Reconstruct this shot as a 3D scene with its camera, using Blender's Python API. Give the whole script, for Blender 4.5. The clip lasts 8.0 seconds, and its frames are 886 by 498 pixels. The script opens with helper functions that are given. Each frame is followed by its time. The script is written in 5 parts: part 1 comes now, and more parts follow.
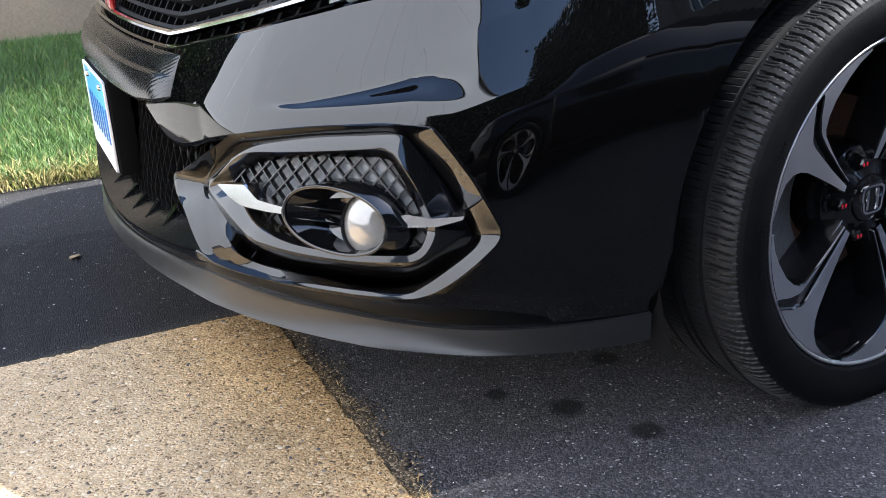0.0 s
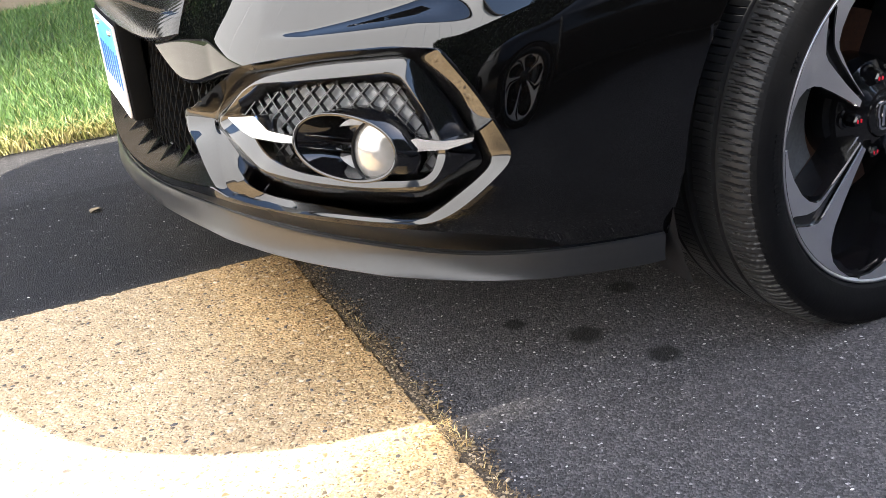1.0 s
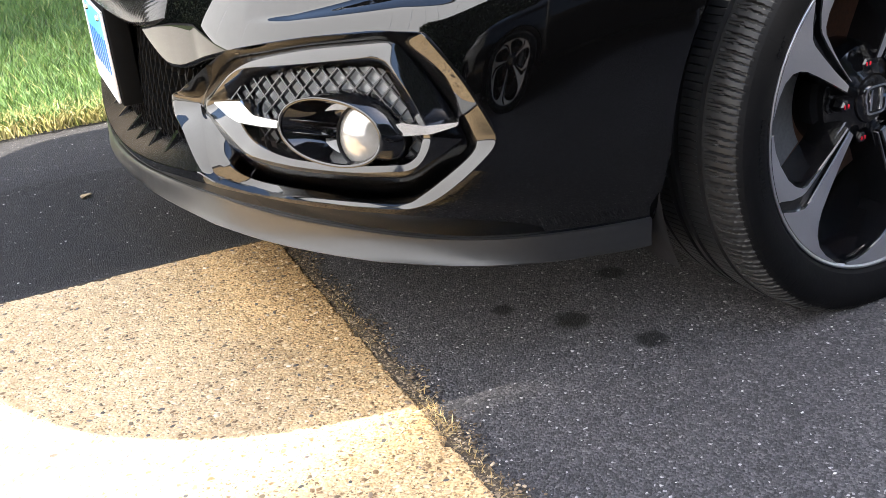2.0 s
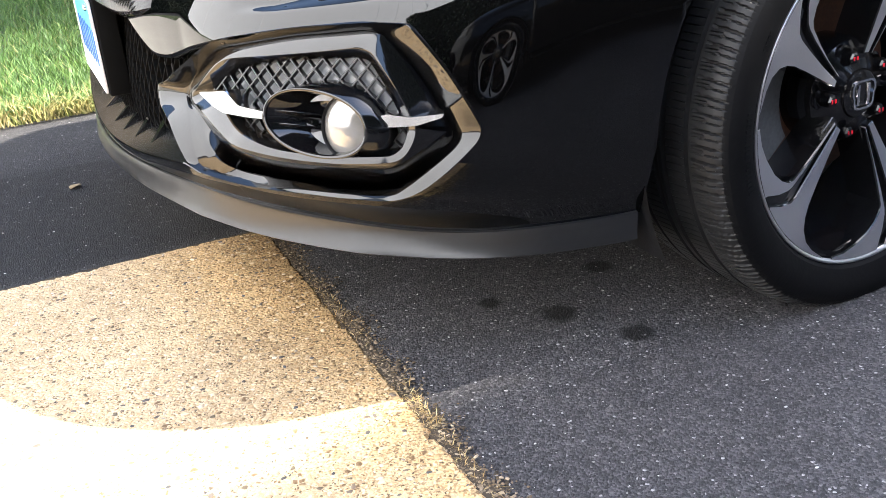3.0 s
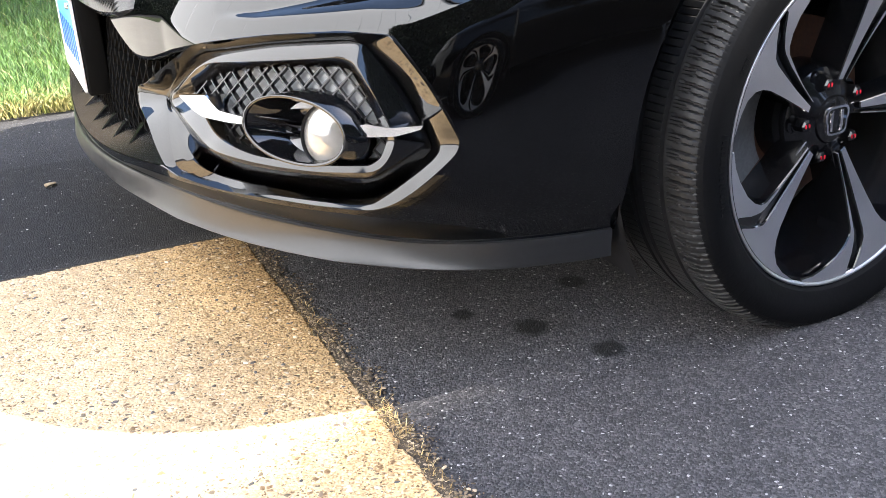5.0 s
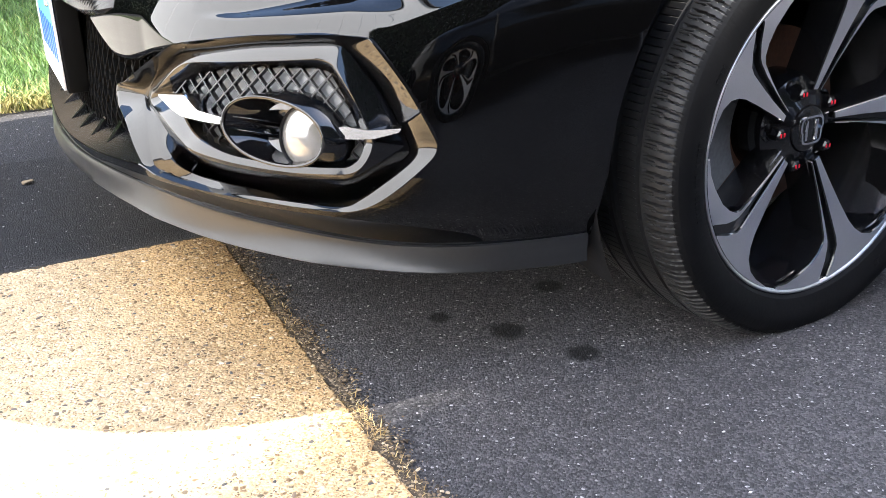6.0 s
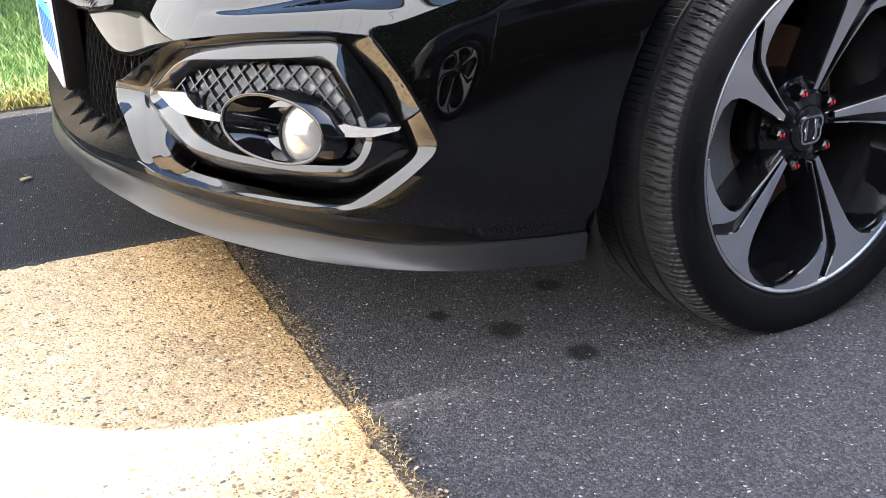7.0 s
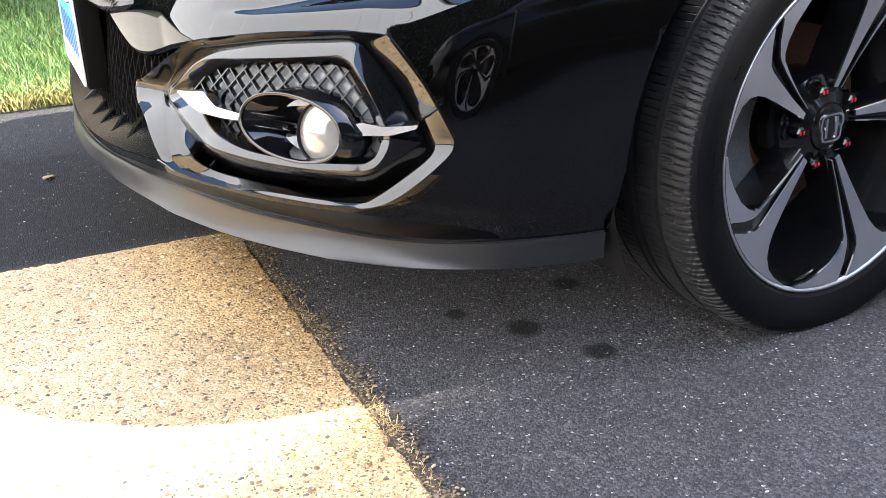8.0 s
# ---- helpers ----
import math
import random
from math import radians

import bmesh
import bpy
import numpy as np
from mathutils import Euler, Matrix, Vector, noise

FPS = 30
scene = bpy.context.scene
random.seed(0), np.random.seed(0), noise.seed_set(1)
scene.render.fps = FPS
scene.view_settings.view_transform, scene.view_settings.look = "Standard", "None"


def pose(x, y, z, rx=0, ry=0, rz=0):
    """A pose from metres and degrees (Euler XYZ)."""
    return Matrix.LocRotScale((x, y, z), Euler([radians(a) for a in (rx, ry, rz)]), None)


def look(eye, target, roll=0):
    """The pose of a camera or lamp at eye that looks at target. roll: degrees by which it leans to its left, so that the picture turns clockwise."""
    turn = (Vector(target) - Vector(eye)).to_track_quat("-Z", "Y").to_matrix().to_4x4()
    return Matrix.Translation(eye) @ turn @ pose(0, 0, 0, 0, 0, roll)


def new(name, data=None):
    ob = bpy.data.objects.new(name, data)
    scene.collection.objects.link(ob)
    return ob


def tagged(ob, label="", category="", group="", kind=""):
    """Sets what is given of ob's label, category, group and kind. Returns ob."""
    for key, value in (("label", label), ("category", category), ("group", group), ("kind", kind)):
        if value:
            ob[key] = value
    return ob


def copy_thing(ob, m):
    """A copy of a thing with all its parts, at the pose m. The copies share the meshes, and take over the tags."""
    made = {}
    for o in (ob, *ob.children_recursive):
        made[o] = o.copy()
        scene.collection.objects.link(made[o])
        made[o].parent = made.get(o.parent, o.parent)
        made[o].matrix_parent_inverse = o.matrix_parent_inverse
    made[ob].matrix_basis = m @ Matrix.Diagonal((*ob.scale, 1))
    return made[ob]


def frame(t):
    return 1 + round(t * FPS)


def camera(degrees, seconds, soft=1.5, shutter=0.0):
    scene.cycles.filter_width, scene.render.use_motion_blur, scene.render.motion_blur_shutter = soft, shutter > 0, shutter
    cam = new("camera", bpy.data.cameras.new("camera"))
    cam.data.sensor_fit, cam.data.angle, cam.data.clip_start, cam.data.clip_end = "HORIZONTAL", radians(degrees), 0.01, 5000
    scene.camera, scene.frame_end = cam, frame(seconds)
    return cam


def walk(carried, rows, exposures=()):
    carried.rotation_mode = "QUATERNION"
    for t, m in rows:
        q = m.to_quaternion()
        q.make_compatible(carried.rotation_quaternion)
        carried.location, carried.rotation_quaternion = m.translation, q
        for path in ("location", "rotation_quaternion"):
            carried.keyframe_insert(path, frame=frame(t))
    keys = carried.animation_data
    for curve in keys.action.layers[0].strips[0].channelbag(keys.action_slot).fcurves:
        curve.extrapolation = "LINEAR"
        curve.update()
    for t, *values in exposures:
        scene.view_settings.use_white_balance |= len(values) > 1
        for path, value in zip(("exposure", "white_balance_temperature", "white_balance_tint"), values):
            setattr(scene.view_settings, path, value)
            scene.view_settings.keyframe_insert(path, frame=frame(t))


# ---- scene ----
cam = camera(47.5, 8.0, 0.8, 0.0)
walk(cam, [
    (0.0, pose(-1.116, -0.982, 0.787, 69.98, 3.31, -24.57)),
    (0.5, pose(-1.119, -0.995, 0.759, 68.86, 4.71, -23.89)),
    (1.0, pose(-1.115, -1.003, 0.745, 67.80, 5.46, -24.01)),
    (1.5, pose(-1.108, -1.008, 0.742, 67.38, 5.49, -24.05)),
    (3.0, pose(-1.090, -1.015, 0.736, 66.76, 4.94, -24.21)),
    (3.5, pose(-1.086, -1.017, 0.735, 66.81, 4.54, -24.24)),
    (4.0, pose(-1.091, -1.017, 0.737, 66.96, 3.93, -24.47)),
    (4.5, pose(-1.092, -1.018, 0.739, 67.16, 3.32, -24.50)),
    (6.0, pose(-1.089, -1.027, 0.741, 67.46, 1.60, -25.50)),
    (6.5, pose(-1.090, -1.029, 0.740, 67.48, 1.39, -25.78)),
    (7.0, pose(-1.090, -1.026, 0.740, 67.40, 1.36, -25.51)),
    (7.5, pose(-1.088, -1.028, 0.740, 67.36, 1.55, -24.88)),
    (8.0, pose(-1.087, -1.029, 0.741, 67.32, 1.74, -24.41)),
], exposures=[(0.0, 2.0, 6000, 10), (0.6, 2.50, 6700, 10), (1.5, 2.62, 6750, 10), (3.0, 2.73, 6550, 10), (4.5, 2.84, 6500, 10), (8.0, 2.85, 6500, 10)])

# ---- daylight: high sun from behind the car, clear sky ----
SUN_WAY = Vector((0.76, -0.30, 1.0)).normalized()
world = bpy.data.worlds.new("sky")
scene.world = world
world.use_nodes = True
wn = world.node_tree.nodes
wl = world.node_tree.links
sky = wn.new("ShaderNodeTexSky")
sky.sky_type = "NISHITA"
sky.sun_disc = False
sky.sun_elevation = math.asin(SUN_WAY.z)
sky.sun_rotation = math.atan2(SUN_WAY.x, SUN_WAY.y)
wl.new(sky.outputs[0], wn["Background"].inputs["Color"])
wn["Background"].inputs["Strength"].default_value = 0.15
sun = new("sun", bpy.data.lights.new("sun", "SUN"))
sun.data.energy = 4.9
sun.data.angle = radians(1.0)
sun.data.color = (1.0, 0.95, 0.87)
sun.matrix_world = look(SUN_WAY * 30, (0, 0, 0))


# ---- materials ----
def rgb(c):
    return (*c, 1) if len(c) == 3 else c


def mat(name, base, rough=0.5, metal=0.0, var=0.15, scale=18.0, fine=160.0, bump=0.0, coat=0.0, rvar=0.1, spec=0.5):
    """Plain paint, plastic, rubber or metal with grain at two scales."""
    m = bpy.data.materials.new(name)
    m.use_nodes = True
    n, l = m.node_tree.nodes, m.node_tree.links
    b = n["Principled BSDF"]
    co = n.new("ShaderNodeTexCoord")
    big = n.new("ShaderNodeTexNoise")
    big.inputs["Scale"].default_value, big.inputs["Detail"].default_value = scale, 4
    small = n.new("ShaderNodeTexNoise")
    small.inputs["Scale"].default_value, small.inputs["Detail"].default_value = fine, 3
    l.new(co.outputs["Object"], big.inputs["Vector"])
    l.new(co.outputs["Object"], small.inputs["Vector"])
    add = n.new("ShaderNodeMath")
    add.operation = "ADD"
    l.new(big.outputs[0], add.inputs[0])
    l.new(small.outputs[0], add.inputs[1])
    ramp = n.new("ShaderNodeMapRange")
    ramp.inputs[1].default_value, ramp.inputs[2].default_value = 0.6, 1.4
    ramp.inputs[3].default_value, ramp.inputs[4].default_value = 1 - var, 1 + var
    l.new(add.outputs[0], ramp.inputs[0])
    mul = n.new("ShaderNodeMix")
    mul.data_type, mul.blend_type = "RGBA", "MULTIPLY"
    mul.inputs[0].default_value = 1
    mul.inputs[6].default_value = rgb(base)
    l.new(ramp.outputs[0], mul.inputs[7])
    l.new(mul.outputs[2], b.inputs["Base Color"])
    rr = n.new("ShaderNodeMapRange")
    rr.inputs[1].default_value, rr.inputs[2].default_value = 0.3, 0.7
    rr.inputs[3].default_value, rr.inputs[4].default_value = max(0.01, rough * (1 - rvar)), min(1, rough * (1 + rvar))
    l.new(big.outputs[0], rr.inputs[0])
    l.new(rr.outputs[0], b.inputs["Roughness"])
    b.inputs["Metallic"].default_value = metal
    b.inputs["Specular IOR Level"].default_value = spec
    b.inputs["Coat Weight"].default_value = coat
    b.inputs["Coat Roughness"].default_value = 0.03
    if bump:
        bp = n.new("ShaderNodeBump")
        bp.inputs["Strength"].default_value, bp.inputs["Distance"].default_value = bump, 0.002
        l.new(small.outputs[0], bp.inputs["Height"])
        l.new(bp.outputs[0], b.inputs["Normal"])
    return m


PAINT = mat("black_gloss_paint", (0.001, 0.001, 0.0011), 0.02, var=0.1, spec=0.58)
PIANO = mat("black_gloss_plastic", (0.004, 0.004, 0.0045), 0.06, var=0.1, coat=0.35)
LIP = mat("satin_black_plastic", (0.012, 0.0124, 0.0135), 0.33, var=0.15, bump=0.04, spec=0.5)
BLACK = mat("matt_black_plastic", (0.006, 0.006, 0.007), 0.5, var=0.2, bump=0.1, spec=0.3)
TRAY = mat("satin_black_tray", (0.004, 0.004, 0.005), 0.24, var=0.2, spec=0.4)
SOCKET = mat("flat_black_socket", (0.003, 0.003, 0.003), 0.9, var=0.2, spec=0.1)
RUBBER = mat("tyre_rubber", (0.003, 0.003, 0.0034), 0.62, var=0.25, bump=0.12, spec=0.13)
TREAD = mat("worn_tread_rubber", (0.0125, 0.0122, 0.0125), 0.55, var=0.3, bump=0.12, spec=0.3)
MACHINED = mat("machined_alloy", (0.66, 0.66, 0.69), 0.42, metal=1.0, var=0.06, fine=500)
POCKET = mat("gloss_black_wheel_paint", (0.004, 0.004, 0.0045), 0.12, coat=0.25)
CHROME = mat("chrome", (0.75, 0.75, 0.76), 0.08, metal=1.0, var=0.03)
WHITE = mat("white_paint", (0.78, 0.78, 0.76), 0.5, var=0.06)
SILVER = mat("satin_silver", (0.45, 0.45, 0.45), 0.16, metal=1.0, var=0.03)
FLANGE = mat("polished_rim_edge", (0.5, 0.5, 0.51), 0.4, metal=1.0, var=0.04)
# grey painted into the gloss backing for the house it should mirror
MESHBACK = mat("reflection_grey_backing", (0.22, 0.22, 0.225), 0.16, var=0.2)
REFLECTOR = mat("lamp_lens", (0.26, 0.25, 0.235), 0.14, metal=0.35, var=0.12, scale=30, fine=60, coat=1.0)
CARBON = mat("woven_trim", (0.008, 0.008, 0.009), 0.18, var=0.2, spec=0.4)
REDPAINT = mat("red_enamel", (0.24, 0.012, 0.014), 0.2, var=0.1, coat=0.5)
REDGLOSS = mat("bright_red_anodised", (0.55, 0.015, 0.03), 0.25, var=0.1)
RUST = mat("rusty_iron", (0.07, 0.028, 0.012), 0.6, metal=0.3, var=0.4, bump=0.2)
CALIPER = mat("cast_grey_metal", (0.16, 0.16, 0.16), 0.5, metal=0.4, var=0.25, bump=0.2)
PLATEBLUE = mat("dark_blue_ink", (0.03, 0.12, 0.35), 0.4)


LAMPGLASS = mat("dark_glazing", (0.015, 0.016, 0.018), 0.02, var=0.05, coat=0.5)


def plate_material():
    m = mat("plate_enamel", (0.8, 0.8, 0.8), 0.35, var=0.05)
    n, l = m.node_tree.nodes, m.node_tree.links
    mix = [x for x in n if x.bl_idname == "ShaderNodeMix"][0]
    co = [x for x in n if x.bl_idname == "ShaderNodeTexCoord"][0]
    sep = n.new("ShaderNodeSeparateXYZ")
    l.new(co.outputs["Object"], sep.inputs[0])
    r = n.new("ShaderNodeValToRGB")
    mr = n.new("ShaderNodeMapRange")
    mr.inputs[1].default_value, mr.inputs[2].default_value = 0.353, 0.5055
    l.new(sep.outputs["Z"], mr.inputs[0])
    l.new(mr.outputs[0], r.inputs[0])
    r.color_ramp.elements[0].color = (0.85, 0.87, 0.88, 1)
    r.color_ramp.elements[0].position = 0.05
    r.color_ramp.elements[1].color = (0.045, 0.33, 0.62, 1)
    r.color_ramp.elements[1].position = 0.6
    l.new(r.outputs[0], mix.inputs[6])
    return m


PLATE = plate_material()


def weave(m):
    """Fine slanting ridges of a woven sheet under the lacquer."""
    n, l = m.node_tree.nodes, m.node_tree.links
    b = n["Principled BSDF"]
    co = [x for x in n if x.bl_idname == "ShaderNodeTexCoord"][0]
    w = n.new("ShaderNodeTexWave")
    w.wave_type, w.bands_direction = "BANDS", "DIAGONAL"
    w.inputs["Scale"].default_value = 75
    w.inputs["Distortion"].default_value = 0.6
    l.new(co.outputs["Object"], w.inputs["Vector"])
    bp = n.new("ShaderNodeBump")
    bp.inputs["Strength"].default_value, bp.inputs["Distance"].default_value = 0.16, 0.0012
    l.new(w.outputs[1], bp.inputs["Height"])
    l.new(bp.outputs[0], b.inputs["Normal"])


weave(CARBON)

BARREL = mat("dark_polished_barrel", (0.12, 0.12, 0.13), 0.16, metal=0.9, var=0.15)
# ---- helpers for meshes ----
def finish(ob, mats, smooth=True, angle=32):
    me = ob.data
    for m in mats if isinstance(mats, (list, tuple)) else [mats]:
        me.materials.append(m)
    if smooth:
        for p in me.polygons:
            p.use_smooth = True
        me.set_sharp_from_angle(angle=radians(angle))
    return ob


def part(name, bm, material, parent=None, label="", smooth=True, angle=32):
    """Links a bmesh as one mesh object under a thing or a part."""
    me = bpy.data.meshes.new(name)
    bmesh.ops.recalc_face_normals(bm, faces=bm.faces)
    bm.to_mesh(me)
    bm.free()
    ob = new(name, me)
    finish(ob, material, smooth, angle)
    if parent is not None:
        ob.parent = parent
    if label:
        ob["label"] = label
    return ob


def thing(name, label, category, group="", kind="", at=(0, 0, 0)):
    ob = new(name)
    ob.empty_display_size = 0.1
    ob.location = at
    return tagged(ob, label, category, group, kind)


def box(bm, x0, x1, y0, y1, z0, z1, bevel=0.0, m=None):
    """Adds a box, its edges rounded, to a bmesh."""
    r = bmesh.ops.create_cube(bm, size=1)
    vs = r["verts"]
    for v in vs:
        v.co = Vector(((x0 + x1) / 2 + v.co.x * (x1 - x0), (y0 + y1) / 2 + v.co.y * (y1 - y0), (z0 + z1) / 2 + v.co.z * (z1 - z0)))
    if bevel:
        es = list({e for v in vs for e in v.link_edges})
        g = bmesh.ops.bevel(bm, geom=es, offset=bevel, segments=2, affect="EDGES", profile=0.5)
        vs = list({v for f in g["faces"] for v in f.verts} | {v for v in vs if v.is_valid})
    if m is not None:
        bmesh.ops.transform(bm, matrix=m, verts=vs)
    return vs


def loft(bm, loops, closed=True, caps=(False, False)):
    """Skins a row of loops with equal numbers of points."""
    rows = [[bm.verts.new(p) for p in lp] for lp in loops]
    for a, b in zip(rows, rows[1:]):
        k = len(a)
        for i in range(k if closed else k - 1):
            j = (i + 1) % k
            bm.faces.new((a[i], a[j], b[j], b[i]))
    if caps[0]:
        bm.faces.new(rows[0][::-1])
    if caps[1]:
        bm.faces.new(rows[-1])
    return rows


def lathe(bm, profile, n=64, axis="y", closed=False):
    """Turns a profile of (radius, along) round an axis."""
    loops = []
    for r, h in profile:
        lp = []
        for i in range(n):
            a = 2 * math.pi * i / n
            c, s = r * math.cos(a), r * math.sin(a)
            lp.append((c, h, s) if axis == "y" else (c, s, h))
        loops.append(lp)
    if closed:
        loops.append(loops[0])
    return loft(bm, loops)



# ---- materials of the ground ----
def ground_base(name, rough):
    m = bpy.data.materials.new(name)
    m.use_nodes = True
    n, l = m.node_tree.nodes, m.node_tree.links
    b = n["Principled BSDF"]
    b.inputs["Roughness"].default_value = rough
    co = n.new("ShaderNodeTexCoord")
    return m, n, l, b, co


def tex(n, l, co, kind, scale, **kw):
    t = n.new(kind)
    t.inputs["Scale"].default_value = scale
    for k, v in kw.items():
        t.inputs[k].default_value = v
    l.new(co.outputs["Object"], t.inputs["Vector"])
    return t


def ramp(n, l, src, stops, mode="LINEAR"):
    r = n.new("ShaderNodeValToRGB")
    r.color_ramp.interpolation = mode
    while len(r.color_ramp.elements) < len(stops):
        r.color_ramp.elements.new(0.5)
    for e, (p, c) in zip(r.color_ramp.elements, stops):
        e.position, e.color = p, rgb(c)
    l.new(src, r.inputs[0])
    return r.outputs[0]


def blend(n, l, kind, fac, a, b):
    x = n.new("ShaderNodeMix")
    x.data_type, x.blend_type = "RGBA", kind
    for sock, v in ((x.inputs[0], fac), (x.inputs[6], a), (x.inputs[7], b)):
        if isinstance(v, (int, float)):
            sock.default_value = v
        elif isinstance(v, tuple):
            sock.default_value = rgb(v)
        else:
            l.new(v, sock)
    return x.outputs[2]


def calc(n, l, op, a, b=0.0):
    x = n.new("ShaderNodeMath")
    x.operation = op
    for sock, v in ((x.inputs[0], a), (x.inputs[1], b)):
        if isinstance(v, (int, float)):
            sock.default_value = v
        else:
            l.new(v, sock)
    return x.outputs[0]


def relief(n, l, b, height, strength, dist):
    bp = n.new("ShaderNodeBump")
    bp.inputs["Strength"].default_value, bp.inputs["Distance"].default_value = strength, dist
    l.new(height, bp.inputs["Height"])
    l.new(bp.outputs[0], b.inputs["Normal"])


def asphalt_material():
    m, n, l, b, co = ground_base("sealed_asphalt", 0.72)
    grit = tex(n, l, co, "ShaderNodeTexVoronoi", 300)
    grit2 = tex(n, l, co, "ShaderNodeTexVoronoi", 760)
    wide = tex(n, l, co, "ShaderNodeTexNoise", 2.2, Detail=5.0)
    fine = tex(n, l, co, "ShaderNodeTexNoise", 60, Detail=4.0)
    sep = n.new("ShaderNodeSeparateColor")
    l.new(grit.outputs["Color"], sep.inputs[0])
    c = ramp(n, l, sep.outputs[0], [(0.0, (0.022, 0.0216, 0.0228)), (0.35, (0.038, 0.037, 0.0386)), (0.7, (0.058, 0.0562, 0.0575)), (0.92, (0.082, 0.0797, 0.0797)), (0.985, (0.10, 0.097, 0.095)), (1.0, (0.36, 0.35, 0.34))])
    c = blend(n, l, "MULTIPLY", 0.7, c, ramp(n, l, wide.outputs[0], [(0.3, (0.65, 0.65, 0.66)), (0.7, (1.25, 1.25, 1.25))]))
    c = blend(n, l, "MULTIPLY", 0.6, c, ramp(n, l, fine.outputs[0], [(0.3, (0.6, 0.6, 0.6)), (0.7, (1.3, 1.3, 1.3))]))
    # a newer, blacker coat beyond the slab, with the car's shade put into its tone
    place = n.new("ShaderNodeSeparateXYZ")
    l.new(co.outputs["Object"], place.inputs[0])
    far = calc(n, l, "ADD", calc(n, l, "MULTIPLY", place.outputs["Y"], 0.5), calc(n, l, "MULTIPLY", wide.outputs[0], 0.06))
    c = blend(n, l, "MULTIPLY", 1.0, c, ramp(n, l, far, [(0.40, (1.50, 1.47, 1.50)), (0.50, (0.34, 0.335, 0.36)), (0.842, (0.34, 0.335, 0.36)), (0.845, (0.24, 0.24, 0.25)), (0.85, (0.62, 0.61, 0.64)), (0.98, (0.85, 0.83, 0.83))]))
    # oil drips under the wing
    spots = None
    for x, y, r in ((-0.33, 0.115, 0.030), (-0.395, 0.235, 0.035), (-0.47, 0.33, 0.022), (-0.25, 0.35, 0.03)):
        mp = n.new("ShaderNodeVectorMath")
        mp.operation = "DISTANCE"
        wob = n.new("ShaderNodeVectorMath")
        wob.operation = "MULTIPLY_ADD"
        l.new(fine.outputs["Color"], wob.inputs[0])
        wob.inputs[1].default_value = (0.018, 0.018, 0)
        l.new(co.outputs["Object"], wob.inputs[2])
        l.new(wob.outputs[0], mp.inputs[0])
        mp.inputs[1].default_value = (x + 0.009, y + 0.009, 0)
        d = calc(n, l, "DIVIDE", mp.outputs["Value"], r)
        d = calc(n, l, "MINIMUM", d, 1.3)
        spots = d if spots is None else calc(n, l, "MINIMUM", spots, d)
    c = blend(n, l, "MULTIPLY", 1.0, c, ramp(n, l, spots, [(0.6, (0.14, 0.14, 0.145)), (1.0, (1, 1, 1))]))
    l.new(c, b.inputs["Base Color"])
    b.inputs["Specular IOR Level"].default_value = 0.28
    h = calc(n, l, "ADD", calc(n, l, "MULTIPLY", grit.outputs["Distance"], -1.0), calc(n, l, "MULTIPLY", grit2.outputs["Distance"], -0.4))
    relief(n, l, b, h, 1.0, 0.0042)
    rr = n.new("ShaderNodeMapRange")
    l.new(fine.outputs[0], rr.inputs[0])
    rr.inputs[3].default_value, rr.inputs[4].default_value = 0.5, 0.85
    l.new(rr.outputs[0], b.inputs["Roughness"])
    return m


